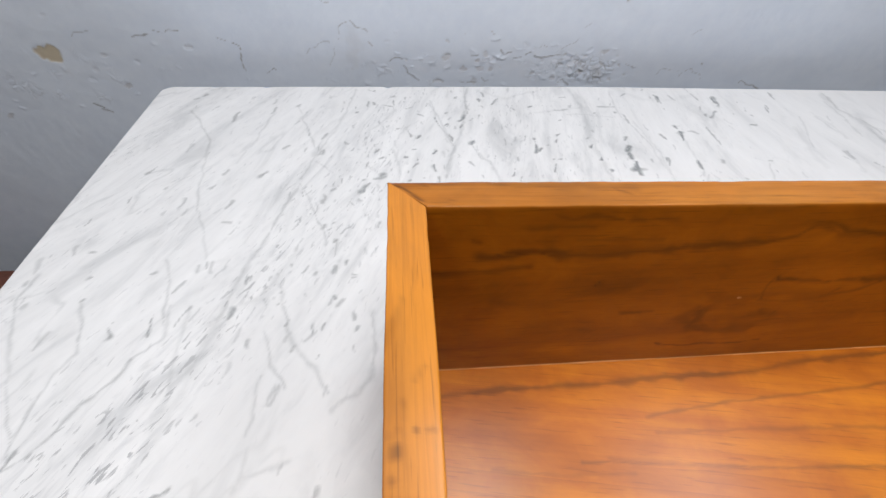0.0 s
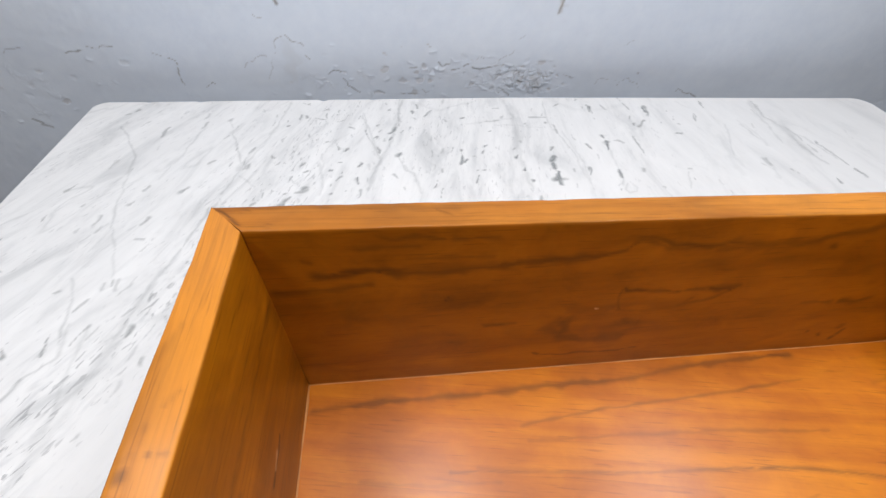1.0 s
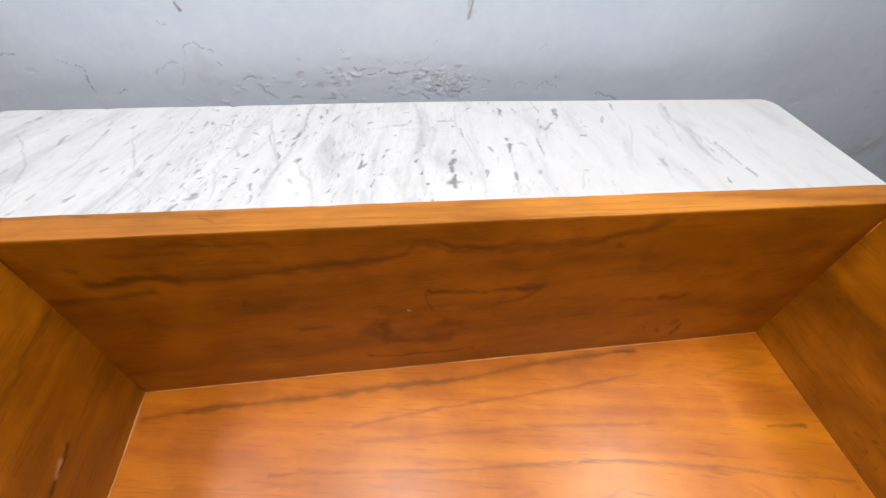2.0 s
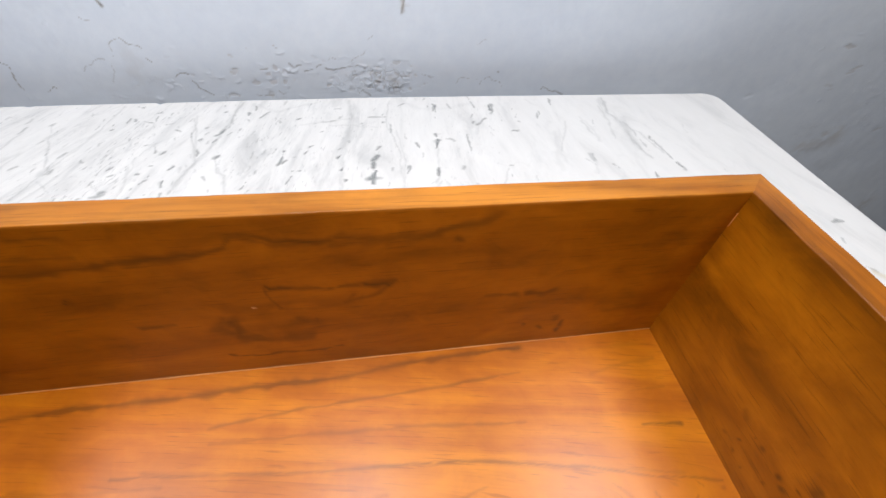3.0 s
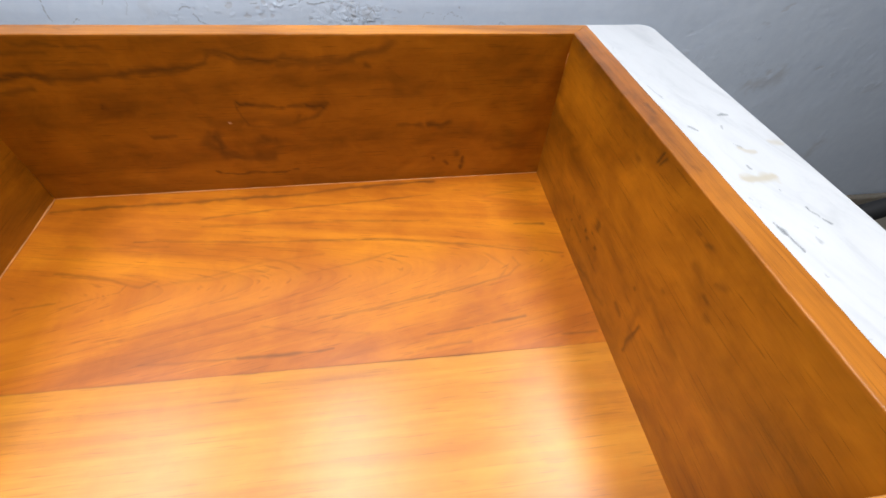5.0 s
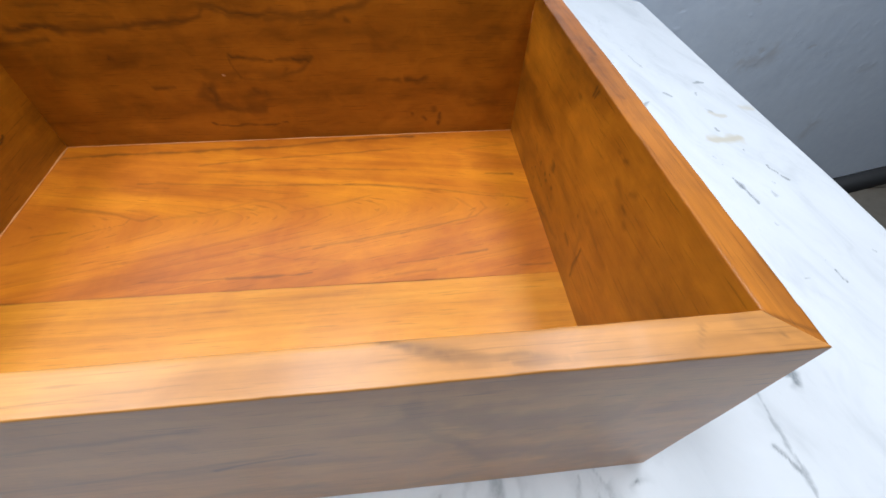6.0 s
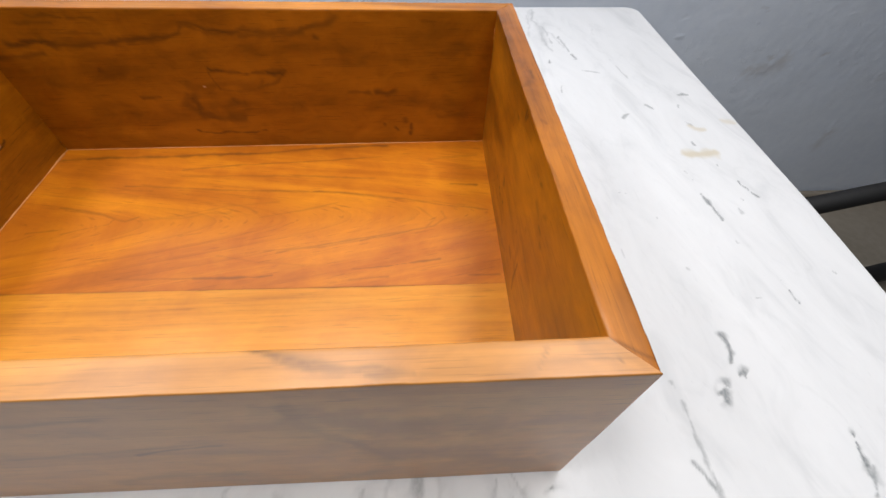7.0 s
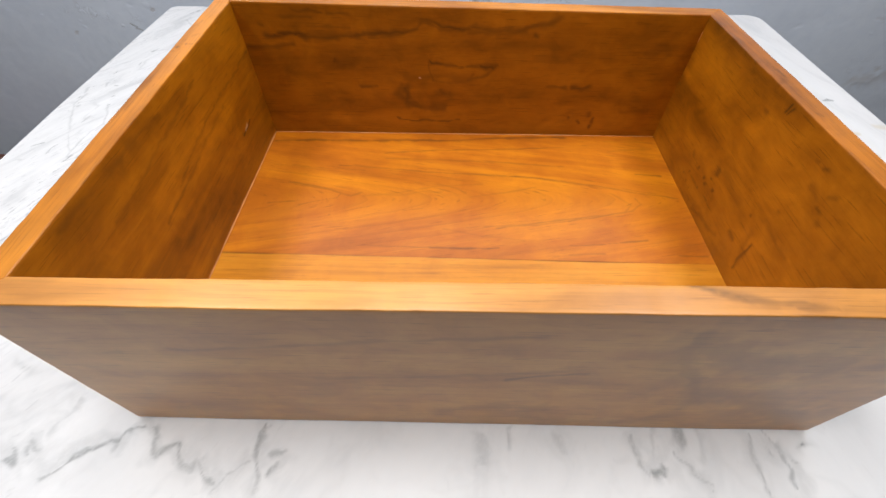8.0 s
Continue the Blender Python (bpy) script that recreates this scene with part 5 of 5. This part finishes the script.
FLOOR_LINES = [
    (0.0023, 0.95, [(0.0200, 0.1130), (0.0680, 0.1150), (0.1210, 0.1150), (0.1620, 0.1170), (0.2120, 0.1170), (0.2620, 0.1230), (0.3290, 0.1250)]),
    (0.00133, 0.65, [(0.1400, 0.0950), (0.1920, 0.1000), (0.2480, 0.1020), (0.3260, 0.1070)]),
    (0.00095, 0.7, [(0.0960, 0.0740), (0.1410, 0.0700), (0.1820, 0.0660), (0.2180, 0.0630), (0.2490, 0.0620), (0.2760, 0.0600), (0.3200, 0.0530)]),
    (0.00095, 0.55, [(0.0520, 0.0470), (0.0750, 0.0430), (0.0930, 0.0380), (0.1040, 0.0320), (0.1020, 0.0260), (0.0830, 0.0220), (0.0680, 0.0170)]),
    (0.00209, 0.25, [(0.1400, 0.0320), (0.1600, 0.0310), (0.1820, 0.0370), (0.1990, 0.0360)]),
    (0.00114, 0.35, [(0.1950, 0.0480), (0.2130, 0.0420), (0.2220, 0.0350)]),
    (0.00095, 0.4, [(0.1650, 0.0110), (0.1820, 0.0140)]),
    (0.00095, 0.55, [(0.2380, -0.0080), (0.2620, -0.0060), (0.2830, -0.0050), (0.3040, -0.0010), (0.3130, 0.0010)]),
]
FLOOR_LINES_TOO = [
    (0.00095, 0.5, [(0.1330, -0.0310), (0.1600, -0.0320), (0.1910, -0.0320)]),
    (0.00123, 0.85, [(0.1910, -0.0320), (0.2230, -0.0330), (0.2490, -0.0320)]),
    (0.00855, 0.22, [(0.2520, -0.0380), (0.2730, -0.0350)]),
    (0.00095, 0.95, [(0.0990, 0.0040), (0.0990, 0.0040)]),
    (0.00152, 0.5, [(0.1420, 0.0860), (0.1940, 0.0840), (0.2480, 0.0820), (0.3210, 0.0760)]),
    (0.00133, 0.45, [(0.0490, 0.0730), (0.0860, 0.0680), (0.1220, 0.0670)]),
]
FLOOR_FIGURE = [
    (0.00123, 0.6, [(0.0390, 0.0190), (0.0630, 0.0210)]),
    (0.00114, 0.4, [(0.0580, 0.0440), (0.0890, 0.0390), (0.1150, 0.0290), (0.1240, 0.0340)]),
    (0.00143, 0.35, [(0.1260, 0.0290), (0.1600, 0.0350), (0.1940, 0.0440), (0.2380, 0.0480)]),
    (0.00133, 0.35, [(0.2270, 0.0300), (0.2630, 0.0370), (0.2910, 0.0460)]),
    (0.00123, 0.35, [(0.1110, 0.0750), (0.1720, 0.0660), (0.2350, 0.0620), (0.2820, 0.0590), (0.3290, 0.0500), (0.3760, 0.0430), (0.4020, 0.0380)]),
    (0.00114, 0.45, [(0.2490, -0.0090), (0.2900, -0.0010), (0.3310, 0.0060), (0.3670, 0.0120), (0.3750, 0.0220), (0.3600, 0.0380)]),
    (0.00114, 0.3, [(0.2030, -0.0110), (0.2380, -0.0190), (0.2720, -0.0230)]),
]
BACK_SMOKE = [
    (0.005, 0.22, [(0.1640, 0.5990), (0.1910, 0.6020), (0.2230, 0.5970)]),
    (0.005, 0.42, [(0.1640, 0.5910), (0.1620, 0.5730), (0.1770, 0.5670), (0.2000, 0.5670)]),
    (0.005, 0.3, [(0.1960, 0.5830), (0.2070, 0.5810)]),
    (0.002, 0.5, [(0.1830, 0.6520), (0.1980, 0.6460), (0.2280, 0.6450), (0.2640, 0.6430), (0.2910, 0.6490), (0.3010, 0.6550)]),
    (0.004, 0.32, [(0.2220, 0.6430), (0.2640, 0.6420)]),
    (0.002, 0.6, [(0.0450, 0.6390), (0.0790, 0.6390)]),
    (0.0022, 0.5, [(0.1280, 0.6410), (0.1610, 0.6420), (0.1750, 0.6450)]),
    (0.005, 0.2, [(0.2850, 0.6180), (0.3180, 0.6170)]),
    (0.0016, 0.55, [(0.1870, 0.6140), (0.2060, 0.6120), (0.2500, 0.6120)]),
    (0.0016, 0.4, [(0.2230, 0.5970), (0.2360, 0.6010), (0.2470, 0.6080)]),
    (0.009, 0.16, [(0.3620, 0.5800), (0.4130, 0.5710)]),
]
FRONT_HEART = [
    (0.01, 0.31, [(0.3150, 0.6470), (0.3170, 0.6250), (0.3300, 0.6030), (0.3480, 0.5680)]),
    (0.02, 0.31, [(0.3300, 0.6300), (0.3540, 0.6220), (0.3880, 0.6200)]),
    (0.02, 0.29, [(0.3530, 0.5830), (0.3880, 0.5650), (0.4180, 0.5470)]),
    (0.012, 0.17, [(0.3980, 0.6380), (0.4150, 0.6440)]),
    (0.006, 0.26, [(0.2030, 0.5430), (0.2350, 0.5530), (0.2670, 0.5520)]),
    (0.0016, 0.36, [(0.2380, 0.5940), (0.2620, 0.6010), (0.2780, 0.6030)]),
    (0.0016, 0.30, [(0.3170, 0.6160), (0.3540, 0.6190), (0.3720, 0.6260)]),
]
RIM_FRONT = [
    (0.0016, 0.6, [(0.3050, -0.1560), (0.3160, -0.1590), (0.3280, -0.1630)]),
    (0.0024, 0.42, [(0.3170, -0.1600), (0.3370, -0.1640), (0.3630, -0.1680)]),
    (0.004, 0.22, [(0.4250, -0.1590), (0.4400, -0.1680)]),
    (0.003, 0.18, [(0.3670, -0.1670), (0.3980, -0.1680), (0.4180, -0.1650)]),
]
RIM_STREAKS = [
    (0.001, 0.75, [(0.3040, -0.1560), (0.3080, -0.1560), (0.3120, -0.1570)]),
    (0.0013, 0.55, [(0.3120, -0.1570), (0.3170, -0.1600), (0.3240, -0.1620), (0.3300, -0.1620)]),
    (0.0024, 0.35, [(0.3240, -0.1620), (0.3310, -0.1640), (0.3390, -0.1660)]),
    (0.001, 0.4, [(0.2550, -0.1520), (0.2670, -0.1530)]),
    (0.0016, 0.45, [(0.3210, -0.1600), (0.3300, -0.1640), (0.3400, -0.1650), (0.3500, -0.1650), (0.3570, -0.1670)]),
    (0.0007, 0.35, [(0.4080, -0.1610), (0.4050, -0.1660)]),
    (0.0009, 0.6, [(0.4320, -0.1570), (0.4360, -0.1600), (0.4400, -0.1640), (0.4450, -0.1670)]),
    (0.0035, 0.22, [(0.4220, -0.1600), (0.4260, -0.1630), (0.4310, -0.1660)]),
    (0.0014, 0.35, [(0.4330, -0.1650), (0.4340, -0.1670)]),
]
RIM_RIGHT = [
    (0.001, 0.5, [(0.4370, 0.0380), (0.4380, 0.0270), (0.4370, 0.0210)]),
    (0.0014, 0.35, [(0.4350, 0.0190), (0.4290, 0.0120)]),
    (0.0012, 0.4, [(0.4350, -0.0240), (0.4360, -0.0270)]),
]
# dirt and old varnish gathered at the mitres and along the outer edges
RIM_WEAR = [
    (0.0032, 0.3, [(0.0250, 0.1420), (0.0460, 0.1420), (0.0620, 0.1410), (0.0780, 0.1410), (0.0930, 0.1400), (0.0990, 0.1390)]),
    (0.0012, 0.45, [(0.0450, 0.1410), (0.0520, 0.1400), (0.0570, 0.1400)]),
    (0.0012, 0.35, [(0.0140, 0.1410), (0.0200, 0.1430), (0.0260, 0.1430)]),
    (0.0016, 0.4, [(0.0910, 0.1380), (0.0960, 0.1360)]),
    (0.0009, 0.75, [(0.0050, 0.1420), (0.0080, 0.1400), (0.0120, 0.1360), (0.0150, 0.1320)]),
    (0.0012, 0.4, [(0.0030, 0.1440), (0.0080, 0.1430), (0.0150, 0.1450)]),
    (0.001, 0.35, [(0.0240, 0.1330), (0.0260, 0.1340)]),
]
RIM_SPOTS = [
    (0.0009, 0.8, [(0.0100, 0.0520), (0.0100, 0.0510)]),
    (0.0015, 0.6, [(0.0050, 0.0470), (0.0050, 0.0480)]),
    (0.0015, 0.5, [(0.0040, 0.0410), (0.0050, 0.0420)]),
    (0.0012, 0.6, [(0.0140, 0.0520), (0.0140, 0.0520)]),
    (0.0014, 0.35, [(0.0080, 0.0590), (0.0070, 0.0550), (0.0060, 0.0530)]),
    (0.002, 0.22, [(0.0070, 0.0900), (0.0040, 0.0800), (0.0020, 0.0740)]),
    (0.0014, 0.3, [(0.0100, 0.0640), (0.0120, 0.0680)]),
    (0.0012, 0.4, [(0.0030, 0.0520), (0.0030, 0.0510)]),
]
FRONT_STREAKS = [
    (0.002, 0.25, [(0.0740, 0.6220), (0.1830, 0.6350), (0.2503, 0.6427)]),
    (0.002, 0.22, [(0.1370, 0.5910), (0.2330, 0.5997), (0.2740, 0.6077)]),
    (0.002, 0.22, [(0.0400, 0.6180), (0.0480, 0.6190)]),
    (0.014, 0.17, [(0.3123, 0.6280), (0.3297, 0.5957)]),
    (0.008, 0.17, [(0.2630, 0.5307), (0.3170, 0.5307), (0.3493, 0.5463)]),
    (0.008, 0.14, [(0.0460, 0.5430), (0.0920, 0.5560), (0.1240, 0.5493)]),
]


def rim_lift(x, y):
    """How far the rim stands over RIM_Z: the box is a little higher at three of its corners."""
    fx, fy = (x - BX0) / (BX1 - BX0), (y - BY0) / (BY1 - BY0)
    return 0.0080 * (1 - fx) * fy + 0.0050 * fx * (1 - fy) + 0.0022 * (1 - fx) * (1 - fy)


def side_board(parent, side, inner_marks, outer_marks, seed, chips=(), material=WOOD, label=""):
    """One mitred board of the box, with worn rounded edges. side: front, back, left or right."""
    r, n_up, n_along = 0.0007, 110, 360
    z0 = SLAB_Z + 0.0003
    up = np.linspace(z0 + r, RIM_Z - r, n_up)
    bend = np.radians(np.linspace(0, 90, 5))
    loop = [(0.0, z) for z in up]
    loop += [(r - r * math.cos(a), RIM_Z - r + r * math.sin(a)) for a in bend[1:]]
    loop += [(d, RIM_Z) for d in np.linspace(r, BOARD - r, 10)[1:-1]]
    loop += [(BOARD - r + r * math.sin(a), RIM_Z - r + r * math.cos(a)) for a in bend[:-1]]
    loop += [(BOARD, z) for z in up[::-1]]
    loop += [(BOARD - r, z0), (r, z0)]
    depth, height = np.array(loop).T
    gap = 0.00004
    along_x = side in ("front", "back")
    a0, a1 = (BX0, BX1) if along_x else (BY0, BY1)
    s = np.linspace(0, 1, n_along)[:, None]
    a = (a0 + depth + gap)[None] * (1 - s) + (a1 - depth - gap)[None] * s
    d, z = np.broadcast_to(depth, a.shape).copy(), np.broadcast_to(height, a.shape).copy()
    # the right-hand board leans in a little towards the bottom
    if side == "right":
        d = np.where(d > BOARD / 2, d + 0.0025 * (RIM_Z - z) / (RIM_Z - z0), d)
    # hand-planed waviness, more along the rim
    worn = np.clip((z - RIM_Z + 0.004) / 0.004, 0, 1)
    z -= worn * 0.00018 * np.clip(0.4 + cloud(a, d * 0 + seed, 0.02, seed, 3), 0, 1.4)
    wave = 0.0002 * cloud(a, z, 0.06, seed + 9, 2)
    # the box is a little higher at its left and rear
    fx, fy = {"front": (a, BY0), "back": (a, BY1), "left": (BX0, a), "right": (BX1, a)}[side]
    z += rim_lift(fx, fy) * (z - z0) / (RIM_Z - z0)
    d += np.where(d < BOARD / 2, wave, -wave) + worn * np.where(d < BOARD / 2, 1, -1) * 0.00035 * np.clip(cloud(a, d * 0 + 3.1, 0.012, seed + 4, 3), 0, 1)
    x, y = {"front": (a, BY0 + d), "back": (a, BY1 - d), "left": (BX0 + d, a), "right": (BX1 - d, a)}[side]
    # the front right-hand corner leans outwards
    x = x + 0.0026 * (BY1 - y) / (BY1 - BY0) * np.clip((x - 0.25) / 0.19, 0, 1) * (z - z0) / (RIM_Z - z0)
    inner, outer, top = d > BOARD * 0.75, d < BOARD * 0.25, z > RIM_Z + rim_lift(fx, fy) - 0.0025
    dark = np.zeros_like(a)
    dark[inner] = strokes(a[inner], z[inner], inner_marks, seed + 50, 0.0014, 0.5, True)
    dark[outer] = np.maximum(dark[outer], strokes(a[outer], z[outer], outer_marks, seed + 60, 0.0010, 0.5, True))
    dark[top] = np.maximum(dark[top], strokes(x[top], y[top], RIM_STREAKS + RIM_FRONT + RIM_RIGHT + RIM_WEAR + RIM_SPOTS, seed + 70, 0.0010, 0.5, True))
    pale = np.zeros_like(a)
    if chips:
        pale[inner] = strokes(a[inner], z[inner], chips, seed + 80, 0.0006, 0.3)
    # soft mottling of the old varnish, drawn out along the grain
    dark = np.maximum(dark, 0.18 * np.clip(cloud(a * 0.6, z + d, 0.022, seed + 90, 4) - 0.35, 0, 1))
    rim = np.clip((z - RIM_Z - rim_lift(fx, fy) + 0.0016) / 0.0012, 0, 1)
    m = len(loop)
    faces = quads(n_along, m) + [[i * m + m - 1, (i + 1) * m + m - 1, (i + 1) * m, i * m] for i in range(n_along - 1)]
    total = n_along * m
    faces += [[total + j for j in range(m)][::-1], [total + m + j for j in range(m)]]
    grain = np.stack([a + 3.7 * seed, z + 0.9 * d + 1.3 * seed, d], -1).reshape(-1, 3)
    verts = np.stack([x, y, z], -1).reshape(-1, 3)
    # the mitred ends have corners of their own, so that the long faces stay flat to the very end
    ends = list(range(m)) + [(n_along - 1) * m + j for j in range(m)]
    verts, grain = np.vstack([verts, verts[ends]]), np.vstack([grain, grain[ends]])
    dark, pale, rim = (np.append(c.ravel(), c.ravel()[ends]) for c in (dark, pale, rim))
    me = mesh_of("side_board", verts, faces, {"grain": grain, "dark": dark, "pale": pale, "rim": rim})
    me.polygons.foreach_set("use_smooth", [len(p.vertices) == 4 for p in me.polygons])
    return part_of("side_board", me, material, parent, label)


def joint_y(x):
    """Where the two bottom boards meet."""
    return -0.0422 - 0.011 * (x - 0.10)


def bottom_board(parent, rear, material, seed, label=""):
    x0, x1 = BX0 + BOARD + 0.0003, BX1 - BOARD - 0.0003
    nx, ny = 360, 210 if rear else 130
    t, w = np.linspace(0, 1, nx)[:, None], np.linspace(0, 1, ny)[None]
    x = x0 + (x1 - x0) * t + 0 * w
    lo, hi = (joint_y(x) + 0.00005, BY1 - BOARD - 0.0003) if rear else (BY0 + BOARD + 0.0003, joint_y(x) - 0.00005)
    y = lo * (1 - w) + hi * w
    z = INNER_Z + 0.00025 * cloud(x, y, 0.08, seed, 2) 
    dark = strokes(x, y, FLOOR_STREAKS + FLOOR_LINES + FLOOR_LINES_TOO + FLOOR_FIGURE, seed + 5, 0.0005, 0.45, True) * 0.75 if rear else np.zeros_like(x)
    # dirt in the joint between the boards
    seam = np.exp(-((y - joint_y(x)) / 0.0009) ** 2) * np.clip(0.45 + 0.6 * cloud(x, 0 * x, 0.03, 640, 3), 0.1, 1)
    dark = np.maximum(dark, 0.8 * seam)
    dark = np.maximum(dark, 0.12 * np.clip(cloud(x * 0.20, y, 0.010, seed + 90, 4) - 0.25, 0, 1))
    m = nx * ny
    verts = np.stack([x, y, z], -1).reshape(-1, 3)
    low = verts.copy()
    ring = [i * ny for i in range(nx)] + [(nx - 1) * ny + j for j in range(1, ny)] + [i * ny + ny - 1 for i in range(nx - 2, -1, -1)] + [j for j in range(ny - 2, 0, -1)]
    below = verts[ring]
    below[:, 2] = SLAB_Z + 0.0008
    n = len(ring)
    faces = quads(nx, ny) + [[m + n + k, m + k, m + (k + 1) % n, m + n + (k + 1) % n] for k in range(n)] + [[m + k for k in range(n)][::-1]]
    verts = np.vstack([verts, below, verts[ring]])
    # flat-sawn figure: the rings of the rear board close in arches along its middle
    apart = verts[:, 1] - 0.026 - 0.02 * (verts[:, 0] - 0.2)
    rings = verts[:, 0] / 6 + np.sqrt(apart ** 2 + 0.0004) - 0.02 if rear else verts[:, 1]
    grain = np.stack([verts[:, 0] + seed, rings + 0.7 * seed, verts[:, 2] + 0.15 * verts[:, 1]], 1)
    pad = np.zeros(2 * n)
    me = mesh_of("bottom_board", verts, faces, {"grain": grain, "dark": np.append(dark.ravel(), pad), "pale": np.zeros(m + 2 * n)})
    return part_of("bottom_board", me, material, parent, label)


def filler_bead(parent, a, b, width=0.0011):
    """A thin line of pale filler in an inner corner."""
    a, b = Vector(a), Vector(b)
    n = 60
    verts, faces = [], []
    across = (b - a).normalized()
    p = across.orthogonal().normalized()
    q = across.cross(p)
    for i in range(n + 1):
        c = a.lerp(b, i / n)
        w = width * (0.65 + 0.5 * noise.noise(c * 160))
        for k in range(6):
            angle = 2 * math.pi * k / 6
            verts.append(c + (p * math.cos(angle) + q * math.sin(angle)) * w)
    for i in range(n):
        faces += [[i * 6 + k, i * 6 + (k + 1) % 6, i * 6 + 6 + (k + 1) % 6, i * 6 + 6 + k] for k in range(6)]
    faces += [list(range(6)), [n * 6 + k for k in range(6)]]
    return part_of("filler_bead", mesh_of("filler_bead", verts, faces), FILLER, parent, "pale line of filler along the inner joint")


box = thing("wooden_box", ((BX0 + BX1) / 2, (BY0 + BY1) / 2, SLAB_Z), "open varnished teak box with mitred corners on the marble top", "box")
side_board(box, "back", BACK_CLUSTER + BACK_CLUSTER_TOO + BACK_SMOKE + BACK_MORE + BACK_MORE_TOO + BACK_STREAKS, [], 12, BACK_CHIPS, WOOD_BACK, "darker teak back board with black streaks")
side_board(box, "front", [], FRONT_STREAKS + FRONT_HEART, 23, (), WOOD_FRONT, "paler, duller teak front board with a dark streak, marble bounce in its tone")
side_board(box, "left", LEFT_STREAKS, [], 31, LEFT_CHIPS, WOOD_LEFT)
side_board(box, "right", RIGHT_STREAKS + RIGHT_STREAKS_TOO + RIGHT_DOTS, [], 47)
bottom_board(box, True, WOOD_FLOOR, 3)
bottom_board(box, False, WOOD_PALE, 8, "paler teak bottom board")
IX0, IX1, IY0, IY1 = BX0 + BOARD, BX1 - BOARD, BY0 + BOARD, BY1 - BOARD
BEAD_Z = INNER_Z + 0.0002
filler_bead(box, (IX0, IY0, BEAD_Z), (IX0, IY1, BEAD_Z))
filler_bead(box, (IX1, IY0, BEAD_Z), (IX1, IY1, BEAD_Z))
filler_bead(box, (IX0, IY1, BEAD_Z), (IX1, IY1, BEAD_Z), 0.0008)
filler_bead(box, (IX1, IY1, 0.600), (IX1, IY1, 0.645), 0.0007)


# ---- things beside the table ----
def steel_rack():
    """A black tubular frame with an upper and a lower rail."""
    a, b = (0.83, 0.170), (1.72, 0.353)
    rack = thing("steel_rack", (a[0], a[1], 0), "black painted tubular steel frame on the floor beside the table", "rack")
    part("upper_rail", rod((*a, 0.361), (*b, 0.361), 0.0140), BLACK_STEEL, rack)
    part("lower_rail", rod((*a, 0.05), (*b, 0.05), 0.019), BLACK_STEEL, rack)
    for x, y in (a, b):
        part("leg", rod((x, y, 0.0), (x, y, 0.38), 0.014), BLACK_STEEL, rack)
    return rack


steel_rack()


def low_stool():
    x0, x1, y0, y1, top = -0.90, -0.600, 0.20, 0.508, 0.20
    stool = thing("low_stool", ((x0 + x1) / 2, (y0 + y1) / 2, 0), "low reddish-brown wooden stool on the floor by the wall", "stool")
    part("seat", block(x0, x1, y0, y1, top - 0.022, top, 0.005), RED_WOOD, stool)
    for x in (x0 + 0.03, x1 - 0.03):
        for y in (y0 + 0.03, y1 - 0.03):
            part("leg", block(x - 0.016, x + 0.016, y - 0.016, y + 0.016, 0, top - 0.0225, 0.003), RED_WOOD, stool)
    return stool


low_stool()
